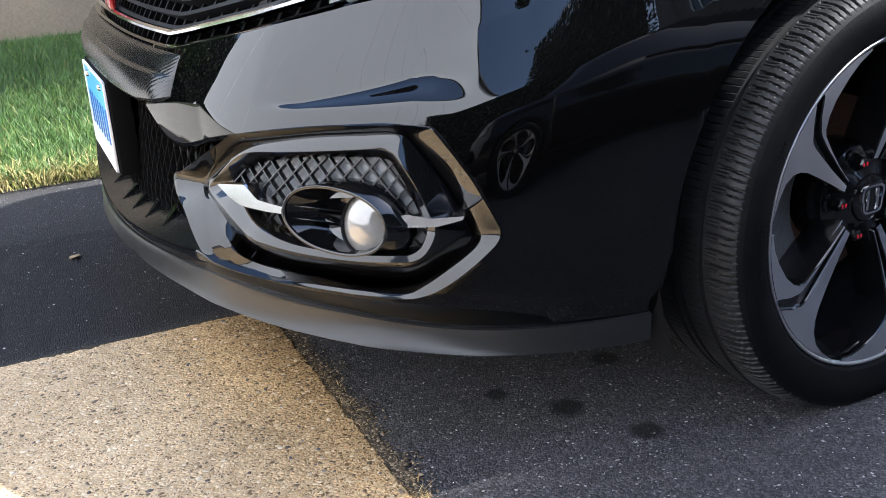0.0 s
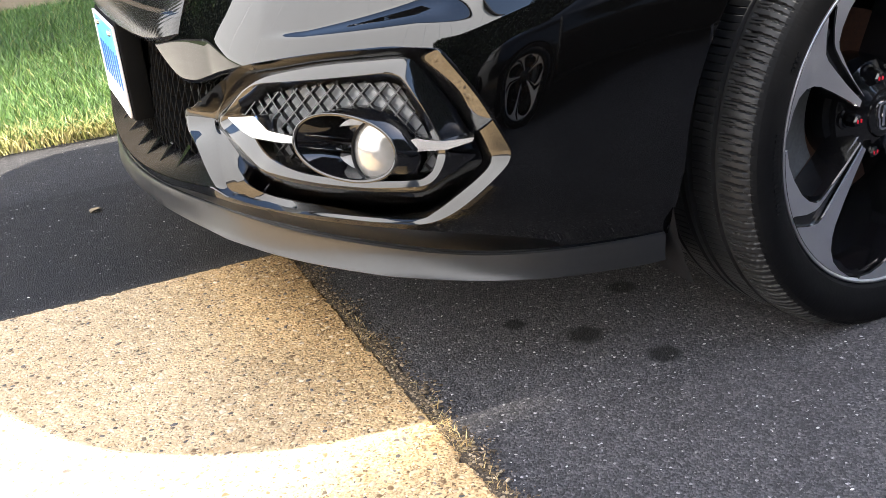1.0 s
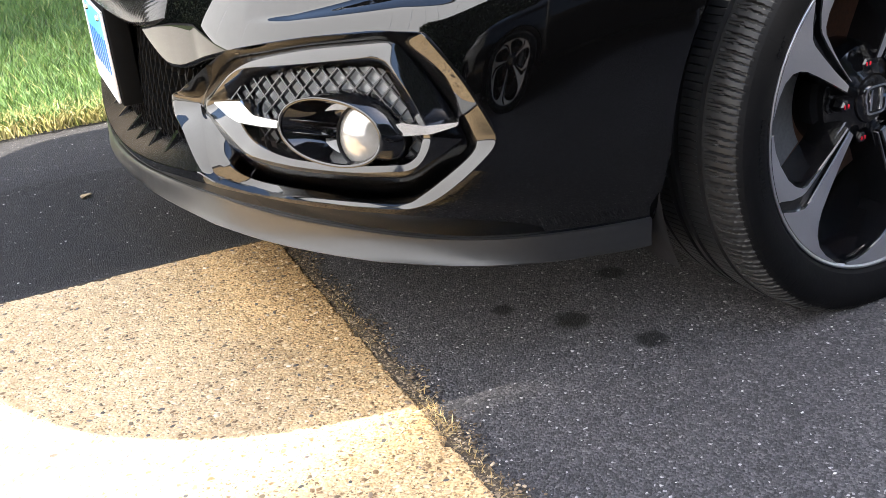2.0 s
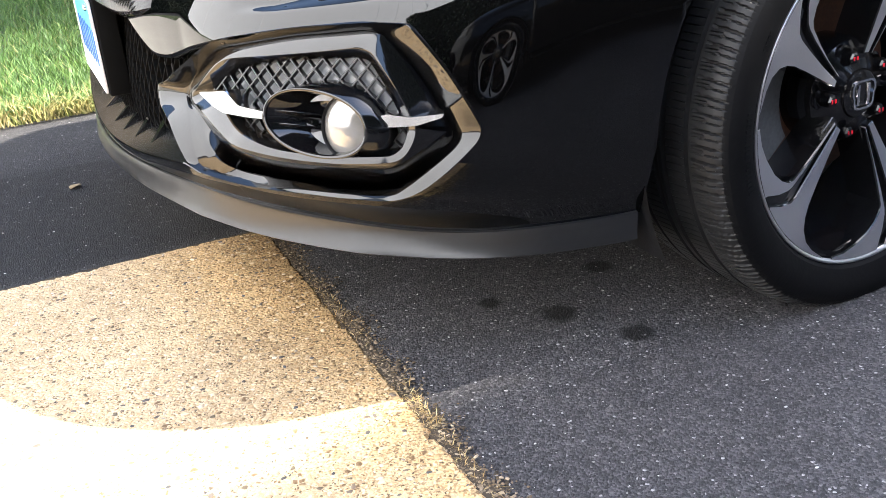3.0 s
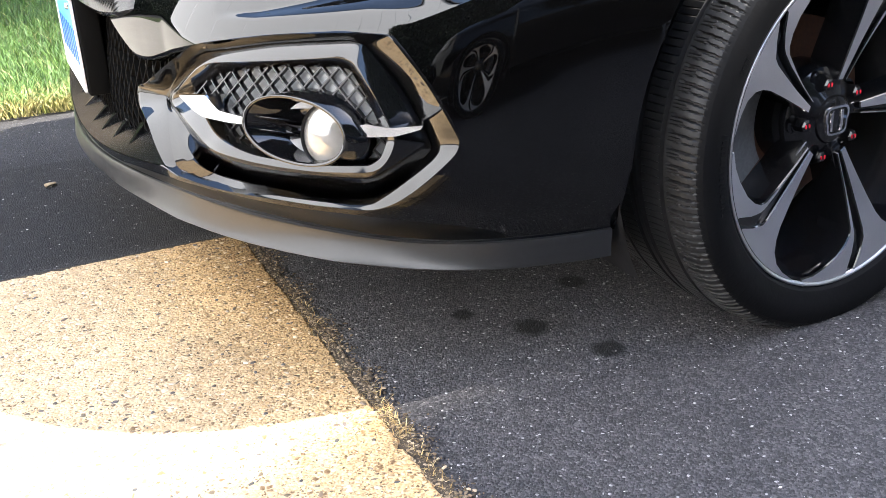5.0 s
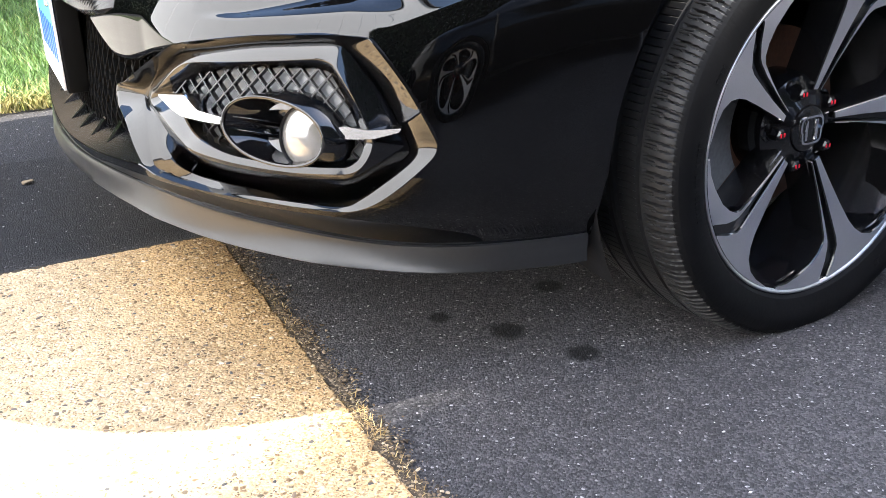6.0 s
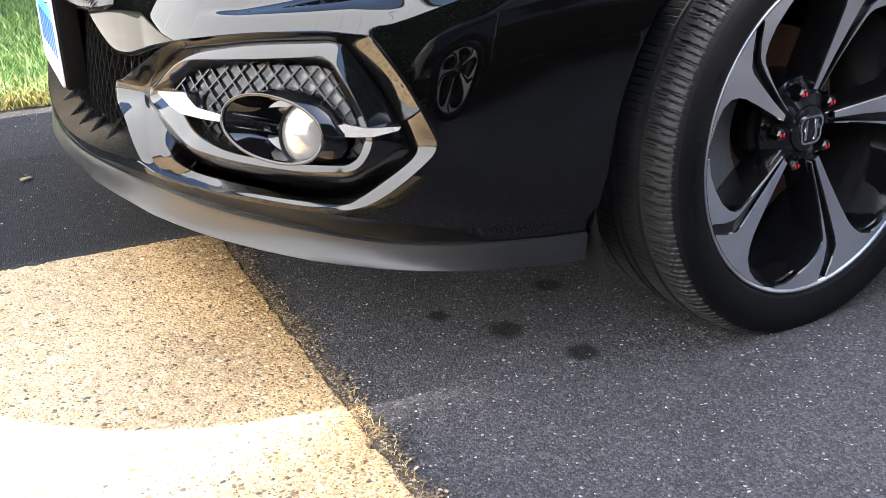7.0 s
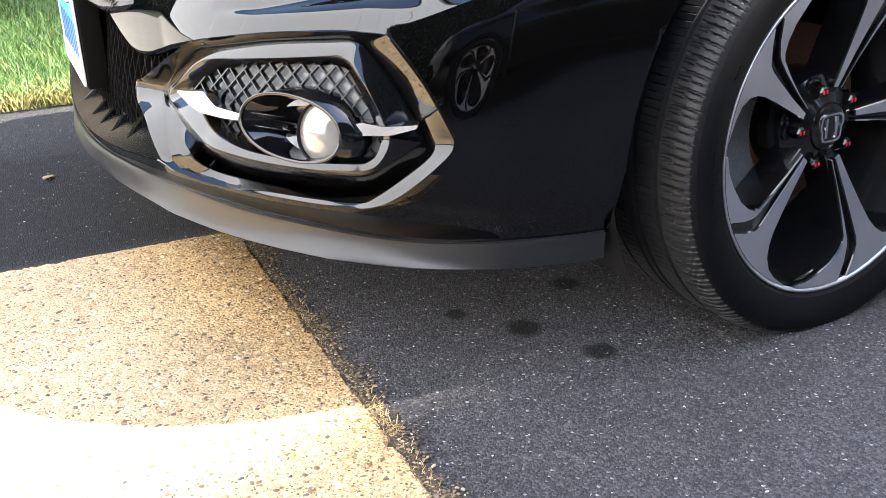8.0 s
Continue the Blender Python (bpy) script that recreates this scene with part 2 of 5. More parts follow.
def concrete_material():
    m, n, l, b, co = ground_base("exposed_aggregate", 0.85)
    big = tex(n, l, co, "ShaderNodeTexVoronoi", 125)
    small = tex(n, l, co, "ShaderNodeTexVoronoi", 340)
    wide = tex(n, l, co, "ShaderNodeTexNoise", 3.0, Detail=5.0)
    fine = tex(n, l, co, "ShaderNodeTexNoise", 240, Detail=3.0)
    edge = tex(n, l, co, "ShaderNodeTexVoronoi", 125)
    edge.feature = "DISTANCE_TO_EDGE"
    tone = [(0.0, (0.14, 0.085, 0.045)), (0.11, (0.62, 0.46, 0.28)), (0.34, (0.68, 0.52, 0.33)), (0.52, (0.55, 0.38, 0.21)), (0.66, (0.72, 0.58, 0.39)), (0.80, (0.46, 0.32, 0.18)), (0.86, (0.09, 0.075, 0.06)), (0.94, (0.78, 0.68, 0.52))]
    s1, s2 = n.new("ShaderNodeSeparateColor"), n.new("ShaderNodeSeparateColor")
    l.new(big.outputs["Color"], s1.inputs[0])
    l.new(small.outputs["Color"], s2.inputs[0])
    c1 = ramp(n, l, s1.outputs[0], tone, "CONSTANT")
    c2 = ramp(n, l, s2.outputs[1], tone, "CONSTANT")
    c = blend(n, l, "MIX", ramp(n, l, s1.outputs[2], [(0.35, (0, 0, 0)), (0.45, (1, 1, 1))]), c1, c2)
    paste = ramp(n, l, fine.outputs[0], [(0.3, (0.42, 0.33, 0.21)), (0.7, (0.60, 0.49, 0.34))])
    c = blend(n, l, "MIX", ramp(n, l, edge.outputs["Distance"], [(0.02, (0, 0, 0)), (0.16, (0.85, 0.85, 0.85))]), paste, c)
    c = blend(n, l, "MULTIPLY", 0.8, c, ramp(n, l, wide.outputs[0], [(0.25, (0.74, 0.69, 0.62)), (0.7, (1.24, 1.20, 1.14))]))
    stain = tex(n, l, co, "ShaderNodeTexNoise", 38, Detail=6.0, Roughness=0.75)
    c = blend(n, l, "MULTIPLY", 0.9, c, ramp(n, l, stain.outputs[0], [(0.34, (0.72, 0.66, 0.58)), (0.47, (0.92, 0.88, 0.83)), (0.62, (1.08, 1.03, 0.97))]))
    # soil along the slab's joint with the asphalt, plus the car's soft shade put into the colour
    sep = n.new("ShaderNodeSeparateXYZ")
    l.new(co.outputs["Object"], sep.inputs[0])
    j = calc(n, l, "ADD", sep.outputs["X"], calc(n, l, "ADD", calc(n, l, "MULTIPLY", wide.outputs[0], 0.12), calc(n, l, "MULTIPLY", fine.outputs[0], 0.05)))
    # deepest at the corner under the car, where its shade falls
    j = calc(n, l, "ADD", j, calc(n, l, "MULTIPLY", calc(n, l, "SUBTRACT", sep.outputs["Y"], 0.5), 0.16))
    c = blend(n, l, "MULTIPLY", 1.0, c, ramp(n, l, calc(n, l, "ADD", j, 1.6), [(0.70, (1, 1, 1)), (0.88, (0.88, 0.83, 0.74)), (1.0, (0.50, 0.44, 0.34))]))
    # there the paste is washed out between the stones
    hollow = ramp(n, l, s2.outputs[2], [(0.0, (0.48, 0.43, 0.36)), (0.24, (1.16, 1.14, 1.1))], "CONSTANT")
    c = blend(n, l, "MULTIPLY", ramp(n, l, calc(n, l, "ADD", j, 1.6), [(0.60, (0, 0, 0)), (1.0, (1, 1, 1))]), c, hollow)
    l.new(c, b.inputs["Base Color"])
    b.inputs["Specular IOR Level"].default_value = 0.3
    h = calc(n, l, "ADD", calc(n, l, "MULTIPLY", edge.outputs["Distance"], 1.0), calc(n, l, "MULTIPLY", fine.outputs[0], 0.25))
    relief(n, l, b, h, 0.75, 0.004)
    return m


def island_material(name, stops, rough=0.7):
    """Colour that changes from piece to piece of one mesh."""
    m, n, l, b, co = ground_base(name, rough)
    g = n.new("ShaderNodeNewGeometry")
    c = ramp(n, l, g.outputs["Random Per Island"], stops)
    t = tex(n, l, co, "ShaderNodeTexNoise", 35, Detail=3.0)
    c = blend(n, l, "MULTIPLY", 0.5, c, ramp(n, l, t.outputs[0], [(0.3, (0.6, 0.6, 0.6)), (0.7, (1.3, 1.3, 1.3))]))
    l.new(c, b.inputs["Base Color"])
    return m


def wall_material():
    m, n, l, b, co = ground_base("tan_render", 0.85)
    wide = tex(n, l, co, "ShaderNodeTexNoise", 1.1, Detail=6.0)
    fine = tex(n, l, co, "ShaderNodeTexNoise", 70, Detail=4.0)
    c = ramp(n, l, wide.outputs[0], [(0.3, (0.20, 0.155, 0.105)), (0.7, (0.31, 0.245, 0.17))])
    c = blend(n, l, "MULTIPLY", 0.4, c, ramp(n, l, fine.outputs[0], [(0.3, (0.7, 0.7, 0.7)), (0.7, (1.2, 1.2, 1.2))]))
    l.new(c, b.inputs["Base Color"])
    relief(n, l, b, fine.outputs[0], 0.4, 0.004)
    return m


# ---- ground ----
GROUND_Z = 0.018     # the tyres stand pressed flat by this much
SETTLE = Matrix.Translation((-1.09, -1.02, 0.74)) @ Matrix.Scale(1 - GROUND_Z / 0.74, 4) @ Matrix.Translation((1.09, 1.02, -0.74))


def settled(ob):
    """Lays a piece of the ground at the height on which the tyres stand."""
    ob.matrix_basis = SETTLE @ ob.matrix_basis
    return ob


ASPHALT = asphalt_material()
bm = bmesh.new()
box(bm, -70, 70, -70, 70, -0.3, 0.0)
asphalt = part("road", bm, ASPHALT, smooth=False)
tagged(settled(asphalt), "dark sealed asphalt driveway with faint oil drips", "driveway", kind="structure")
bm = bmesh.new()
rs = np.random.RandomState(21)


def worn(k, size):
    """Small dents along an edge."""
    f = rs.normal(0, 1, k)
    return size * (np.convolve(np.pad(f, 2, "edge"), np.ones(5) / 5, "valid") + 0.5 * f)


ys = np.linspace(-0.34, 0.875, 260)
xs = np.linspace(-0.705, -3.4, 480)
rim = [Vector((x, y, 0)) for x, y in zip(-0.705 - np.abs(worn(260, 0.0042)), ys)] + [Vector((x, y, 0)) for x, y in zip(xs[1:], 0.875 - np.abs(worn(479, 0.0048)))] + [Vector((-3.4, -0.34, 0))]
middle = Vector((-2.0, 0.27, 0))
loft(bm, [[p + Vector((0, 0, -0.08)) for p in rim], [p + Vector((0, 0, 0.003)) for p in rim], [p + (middle - p).normalized() * 0.004 + Vector((0, 0, 0.007)) for p in rim]], caps=(True, True))
slab = part("pavement", bm, concrete_material(), smooth=False)
tagged(settled(slab), "tan exposed aggregate concrete slab set into the asphalt", "slab", kind="structure")
bm = bmesh.new()
box(bm, -0.712, -0.688, -0.34, 0.885, -0.05, 0.0035, 0.002)
box(bm, -3.4, -0.69, 0.862, 0.889, -0.05, 0.003, 0.002)
joint = part("trim", bm, mat("joint_soil", (0.05, 0.036, 0.022), 0.95, var=0.5, scale=40, bump=0.8), smooth=False)
tagged(settled(joint), "dark soil packed in the joint round the slab", "joint", kind="structure")
# unseen pale strip, added to brighten what the bumper mirrors
bm = bmesh.new()
box(bm, -4.6, -1.9, 0.895, 12, -0.08, 0.012, 0.004)
walkway = part("pavement_2", bm, mat("pale_concrete", (0.32, 0.30, 0.265), 0.85, var=0.15, scale=3.0, bump=0.3), smooth=False)
tagged(settled(walkway), "pale concrete walkway added out of view to brighten the bumper's reflections", "walkway", kind="structure")
bm = bmesh.new()
box(bm, -1.88, 30, 2.2, 5.9, -0.1, 0.02)
box(bm, -30, -4.62, 2.2, 5.9, -0.1, 0.02)
lawn = part("ground", bm, mat("lawn_soil", (0.035, 0.05, 0.015), 0.95, var=0.4, bump=0.5), smooth=False)
tagged(settled(lawn), "soil of the lawn beside the driveway", "lawn", kind="structure")
bm = bmesh.new()
box(bm, -1.88, 14, 5.75, 6.05, -0.1, 3.2)
wall = part("wall_garden", bm, wall_material(), smooth=False)
tagged(wall, "tan rendered wall behind the lawn", "wall", kind="structure")
# ---- the car: skin of its nose and flanks ----
YC = 0.93          # its middle line
KEYS_Z = (0.17, 0.20, 0.235, 0.275, 0.31, 0.36, 0.43, 0.50, 0.545, 0.60, 0.68, 0.74, 0.80)
KEYS_A = (0.60, 0.60, 0.60, 0.600, 0.602, 0.602, 0.594, 0.582, 0.570, 0.546, 0.505, 0.468, 0.42)
KEYS_B = (0.89, 0.89, 0.896, 0.915, 0.9275, 0.9315, 0.9323, 0.9322, 0.9295, 0.920, 0.902, 0.880, 0.85)
KEYS_N = (1.88, 1.88, 1.95, 2.25, 2.6, 2.95, 2.9, 2.8, 2.7, 2.6, 2.45, 2.35, 2.3)
FINE_Z = np.linspace(0.10, 0.90, 401)


def eased(values):
    """The keys as a smooth run over the height."""
    f = np.interp(FINE_Z, KEYS_Z, values)
    for _ in range(3):
        f = np.convolve(np.pad(f, 7, "edge"), np.ones(15) / 15, "valid")
    return f


FINE_A, FINE_B, FINE_N = eased(KEYS_A), eased(KEYS_B), eased(KEYS_N)


def keyed(z, values):
    return float(np.interp(z, FINE_Z, values))


def skin(deg, z, out=0.0):
    """A point of the car's nose: deg runs from its middle line (0) round to the wheel arch (90) and on along the flank
    (past 90: centimetres behind), at the height z, out metres off the surface."""
    a, b, n = keyed(z, FINE_A), keyed(z, FINE_B), keyed(z, FINE_N)
    if deg > 90:
        return Vector((-0.36 + (deg - 90) * 0.01, YC - b - out, z))
    t = radians(deg)
    c, s = abs(math.cos(t)), abs(math.sin(t))
    r = (c ** n + s ** n) ** (-1 / n)
    p = Vector((-0.36 - a * r * c, YC - math.copysign(b * r * s, deg), z))
    if out:
        p += skin_normal(deg, z) * float(out)
    return p


def skin_normal(deg, z):
    p = skin(deg, z)
    e1 = skin(deg + 0.3, z) - skin(deg - 0.3, z)
    e2 = skin(deg, z + 0.004) - skin(deg, z - 0.004)
    nrm = e1.cross(e2).normalized()
    return nrm if nrm.dot(p - Vector((-0.2, YC, 0.45))) > 0 else -nrm


def rounded(poly, f=0.28, k=4, m=5):
    """A polygon with filleted corners and points along its edges."""
    pts = []
    q = [Vector(p) for p in poly]
    for i in range(len(q)):
        a, b, c = q[i - 1], q[i], q[(i + 1) % len(q)]
        s, e = b.lerp(a, f), b.lerp(c, f)
        for j in range(k + 1):
            t = j / k
            pts.append(s * (1 - t) ** 2 + b * 2 * t * (1 - t) + e * t * t)
        e2 = c.lerp(b, f)
        for j in range(1, m):
            pts.append(e.lerp(e2, j / m))
    return pts


def on_skin(pts, out):
    return [skin(p[0], p[1], out(p[0], p[1]) if callable(out) else out) for p in pts]


def inside(d, z, poly):
    hit = False
    for i in range(len(poly)):
        (x0, y0), (x1, y1) = poly[i - 1][:2], poly[i][:2]
        if (y0 > z) != (y1 > z) and d < (x1 - x0) * (z - y0) / (y1 - y0) + x0:
            hit = not hit
    return hit


def strip(bm, pts, nrm, w, h):
    """A bar of rectangular section along points."""
    loops = []
    for i, p in enumerate(pts):
        t = (pts[min(i + 1, len(pts) - 1)] - pts[max(i - 1, 0)]).normalized()
        n = nrm[i]
        s = t.cross(n).normalized() * (w / 2)
        loops.append([p + s, p - s, p - s - n * h, p + s - n * h])
    loft(bm, loops, caps=(True, True))


def lip_run(d, ds, zs):
    return float(np.mean([np.interp(abs(d) + k, ds, zs) for k in (-4, -2, 0, 2, 4)]))


def lip_top(d):
    return lip_run(d, (0, 15, 24, 32.5, 36.6, 40.5, 44.1, 49.8, 55.2, 60.6, 65.5, 71, 78, 90), (0.258, 0.262, 0.273, 0.279, 0.272, 0.2655, 0.2595, 0.2535, 0.244, 0.237, 0.234, 0.2345, 0.238, 0.237))


def lip_low(d):
    return lip_run(d, (0, 15, 23.1, 33.0, 37.1, 41.1, 44.9, 48.6, 52.1, 56.8, 61.3, 65.1, 70.3, 78.3, 88.3), (0.226, 0.222, 0.2361, 0.2555, 0.2453, 0.2397, 0.2351, 0.2327, 0.2283, 0.22, 0.2083, 0.2031, 0.1993, 0.1976, 0.1978))


def lip_flare(d):
    """How far the lip's lower edge stands off the skin above it."""
    return 0.012 + 0.024 * float(np.interp(abs(d), (14, 34, 55, 80), (0, 1, 1, 0)))


def tray_edge(d):
    """The sharp front edge of the splitter tray, above the lip."""
    return lip_run(d, (0, 10, 20.3, 26, 34, 40), (0.270, 0.275, 0.293, 0.306, 0.326, 0.331))


# the fog lamp's surround, as outlines on the skin: (degrees, height, offset), all clockwise from the inner tip
RING_OUT = [(31.1, 0.421, 0.002), (33.6, 0.4428, 0.008), (38.1, 0.4826, 0.012), (40.5, 0.5022, 0.009), (44.8, 0.5135, 0.006), (49.5, 0.5218, 0.006), (55.5, 0.5257, 0.006), (59.1, 0.5239, 0.006), (60.3, 0.519, 0.007), (63.8, 0.4665, 0.007), (66.9, 0.4014, 0.006), (66.6, 0.3825, 0.006), (63.4, 0.3481, 0.006), (60.4, 0.3211, 0.006), (57.8, 0.3131, 0.008), (53.7, 0.3188, 0.01), (49.5, 0.3247, 0.012), (42.4, 0.3301, 0.016), (38.4, 0.3407, 0.022), (37.0, 0.351, 0.022), (34.1, 0.3885, 0.012)]
RING_IN = [(34.4, 0.4239, -0.014), (35.2, 0.4414, -0.013), (37.8, 0.4746, -0.008), (39.7, 0.4925, -0.008), (44.3, 0.5062, -0.008), (48.9, 0.5155, -0.008), (55.2, 0.5207, -0.008), (57.2, 0.5173, -0.01), (58.2, 0.5097, -0.0135), (62.1, 0.4542, -0.0145), (65.1, 0.3954, -0.009), (64.5, 0.3764, -0.007), (61.8, 0.3471, -0.006), (59.4, 0.3229, -0.003), (57.6, 0.3148, 0.002), (53.6, 0.3208, 0.005), (49.4, 0.3259, 0.007), (42.0, 0.33, 0.009), (38.4, 0.3408, 0.013), (37.7, 0.35, 0.013), (36.1, 0.3935, -0.001)]
SHELF = [(34.6, 0.4205, -0.0152), (35.3, 0.4405, -0.0142), (37.7, 0.4738, -0.011), (39.7, 0.4919, -0.011), (44.1, 0.5052, -0.0113), (48.7, 0.5146, -0.0113), (55.1, 0.5198, -0.0113), (57.0, 0.5159, -0.013), (58.0, 0.5082, -0.0168), (61.8, 0.4515, -0.0202), (64.6, 0.3921, -0.018), (63.9, 0.3715, -0.0184), (61.4, 0.3414, -0.016), (59.0, 0.3189, -0.014), (57.3, 0.3136, -0.009), (53.3, 0.3167, -0.006), (49.0, 0.3251, -0.004), (42.9, 0.333, -0.002), (40.4, 0.3488, 0.003), (39.3, 0.3601, 0.001), (36.9, 0.3957, -0.0064)]
RECESS = [(34.7, 0.4183, -0.016), (35.3, 0.44, -0.015), (37.7, 0.4733, -0.013), (39.7, 0.4914, -0.013), (44.1, 0.5045, -0.0135), (48.6, 0.514, -0.0135), (55.0, 0.5192, -0.0135), (56.9, 0.515, -0.015), (57.8, 0.5072, -0.019), (61.6, 0.4496, -0.024), (64.3, 0.3898, -0.024), (63.5, 0.3674, -0.026), (61.0, 0.3293, -0.03), (58.6, 0.2994, -0.032), (56.7, 0.2873, -0.032), (52.3, 0.283, -0.031), (47.4, 0.2918, -0.031), (41.5, 0.3032, -0.03), (39.6, 0.3294, -0.025), (39.5, 0.361, -0.016), (37.4, 0.3971, -0.01)]
BEZEL_TOP = [(35.8, 0.4216, -0.01), (37.1, 0.4428, -0.008), (39.4, 0.4706, -0.007), (41.1, 0.4816, -0.008), (44.7, 0.4877, -0.0095), (49.0, 0.4931, -0.0095), (54.4, 0.4991, -0.0095), (55.6, 0.4968, -0.0095), (56.5, 0.4898, -0.008), (58.7, 0.4507, -0.006), (60.5, 0.4056, -0.004), (60.4, 0.3898, -0.004), (59.7, 0.3734, -0.004), (58.9, 0.3642, -0.004), (57.8, 0.3601, -0.004), (54.8, 0.36, -0.003), (52.4, 0.3613, -0.001), (46.9, 0.3676, 0.003), (42.8, 0.3745, 0.005), (41.4, 0.3816, 0.003), (38.5, 0.4044, -0.003)]
BEZEL_IN = [(38.0, 0.4368, -0.024), (39.2, 0.4514, -0.026), (40.7, 0.4643, -0.026), (41.7, 0.4703, -0.026), (44.3, 0.478, -0.025), (48.2, 0.4853, -0.025), (53.6, 0.4873, -0.025), (54.8, 0.4862, -0.025), (55.7, 0.4816, -0.024), (57.6, 0.4475, -0.021), (59.5, 0.4016, -0.013), (59.5, 0.3914, -0.009), (59.1, 0.3796, -0.0075), (58.4, 0.372, -0.0075), (57.7, 0.3687, -0.0075), (54.7, 0.3687, -0.0065), (52.3, 0.3698, -0.0045), (46.7, 0.377, -0.001), (43.7, 0.3885, 0.0), (41.7, 0.4002, -0.006), (39.3, 0.4255, -0.016)]
HOOD = [(44.1, 0.4109), (45.0, 0.4295), (47.1, 0.4483), (49.8, 0.4594), (52.2, 0.4598), (54.5, 0.4528), (56.3, 0.4374), (57.5, 0.4184), (58.4, 0.4022), (58.2, 0.3825), (57.3, 0.3676), (51.7, 0.3658), (47.5, 0.3725), (45.1, 0.3907)]


def swept(outline, k=5):
    """A closed smooth run through an outline: (degrees, height, offset from the skin)."""
    n = len(outline)
    q = [Vector((d, z * 100, o * 1000)) for d, z, o in outline]
    pts = []
    for i in range(n):
        a, b, c, e = q[i - 1], q[i], q[(i + 1) % n], q[(i + 2) % n]
        for j in range(k):
            t = j / k
            m0 = (c - a).normalized() * min((b - a).length, (c - b).length)
            m1 = (e - b).normalized() * min((c - b).length, (e - c).length)
            v = b * (2 * t ** 3 - 3 * t * t + 1) + m0 * (t ** 3 - 2 * t * t + t) + c * (3 * t * t - 2 * t ** 3) + m1 * (t ** 3 - t * t)
            pts.append(Vector((v.x, v.y / 100, v.z / 1000)))
    return pts


def between(p, q, f, lift=0.0):
    """The run at the share f of the way from one run to another, lifted off the skin."""
    return [a.lerp(b, f) + Vector((0, 0, lift)) for a, b in zip(p, q)]


def laid(run):
    return [skin(p.x, p.y, p.z) for p in run]


def grille_edge(d):
    """Where the painted skin ends under the upper grille and the head lamp."""
    return float(np.interp(d, (0, 26, 29.5, 38.6, 50, 62, 90), (0.588, 0.588, 0.597, 0.623, 0.66, 0.69, 0.69)))


def arch_low(x, low, r=0.375):
    if abs(x) < r:
        return max(low, 0.32 + math.sqrt(r * r - x * x))
    return low


def pod_low(d):
    """The lower edge of the painted skin: the pod's rounded underside up to the surround, then the lip."""
    if d > 40.2:
        return lip_top(d) - 0.004
    return float(np.mean([np.interp(d + k, (20, 22.5, 24.4, 26.2, 27.7, 29.4, 31.1, 35.0, 40.2), (0.545, 0.518, 0.4975, 0.478, 0.4677, 0.4672, 0.4705, 0.4878, 0.5035)) for k in (-0.6, 0, 0.6)]))


def press(d, z):
    """Creases: over the fog lamp the skin lies back, so that a ledge opens towards the wing; at its inner end the pod is cut under."""
    if d < 40.5 and z < 0.545:
        t = max(0.0, float(np.interp(d, (22, 26, 30, 34, 35.8, 37.7, 40.2), (0.50, 0.515, 0.527, 0.534, 0.523, 0.512, 0.503))) - z)
        return -0.30 * t * t / (t + 0.004) if t else 0.0
    w = float(np.interp(d, (41.5, 47, 57.5, 60, 64), (0, 0.35, 1, 0.9, 0)))
    lo, hi = float(np.interp(d, (42, 58), (0.533, 0.549))), float(np.interp(d, (42, 58), (0.536, 0.585)))
    # the wing's own crease, rising towards the wheel arch: above it the sheet leans back
    rise = max(0.0, z - float(np.interp(d, (62, 66.5, 74, 81.2, 93, 130), (0.535, 0.551, 0.576, 0.597, 0.624, 0.66))))
    lean = -0.15 * float(np.interp(d, (57, 60, 64, 70), (0, 0.2, 0.7, 1))) * min(rise, 0.09) * rise / (rise + 0.003) if rise else 0.0
    if z <= lo or w <= 0:
        return lean
    k = min(1.0, (z - lo) / max(hi - lo, 0.012))
    k = k * k * (3 - 2 * k)
    f = min(1.0, max(0.0, (z - hi) / 0.20))
    fade = 1 - f * f * (3 - 2 * f)
    return lean - 0.021 * w * k * fade


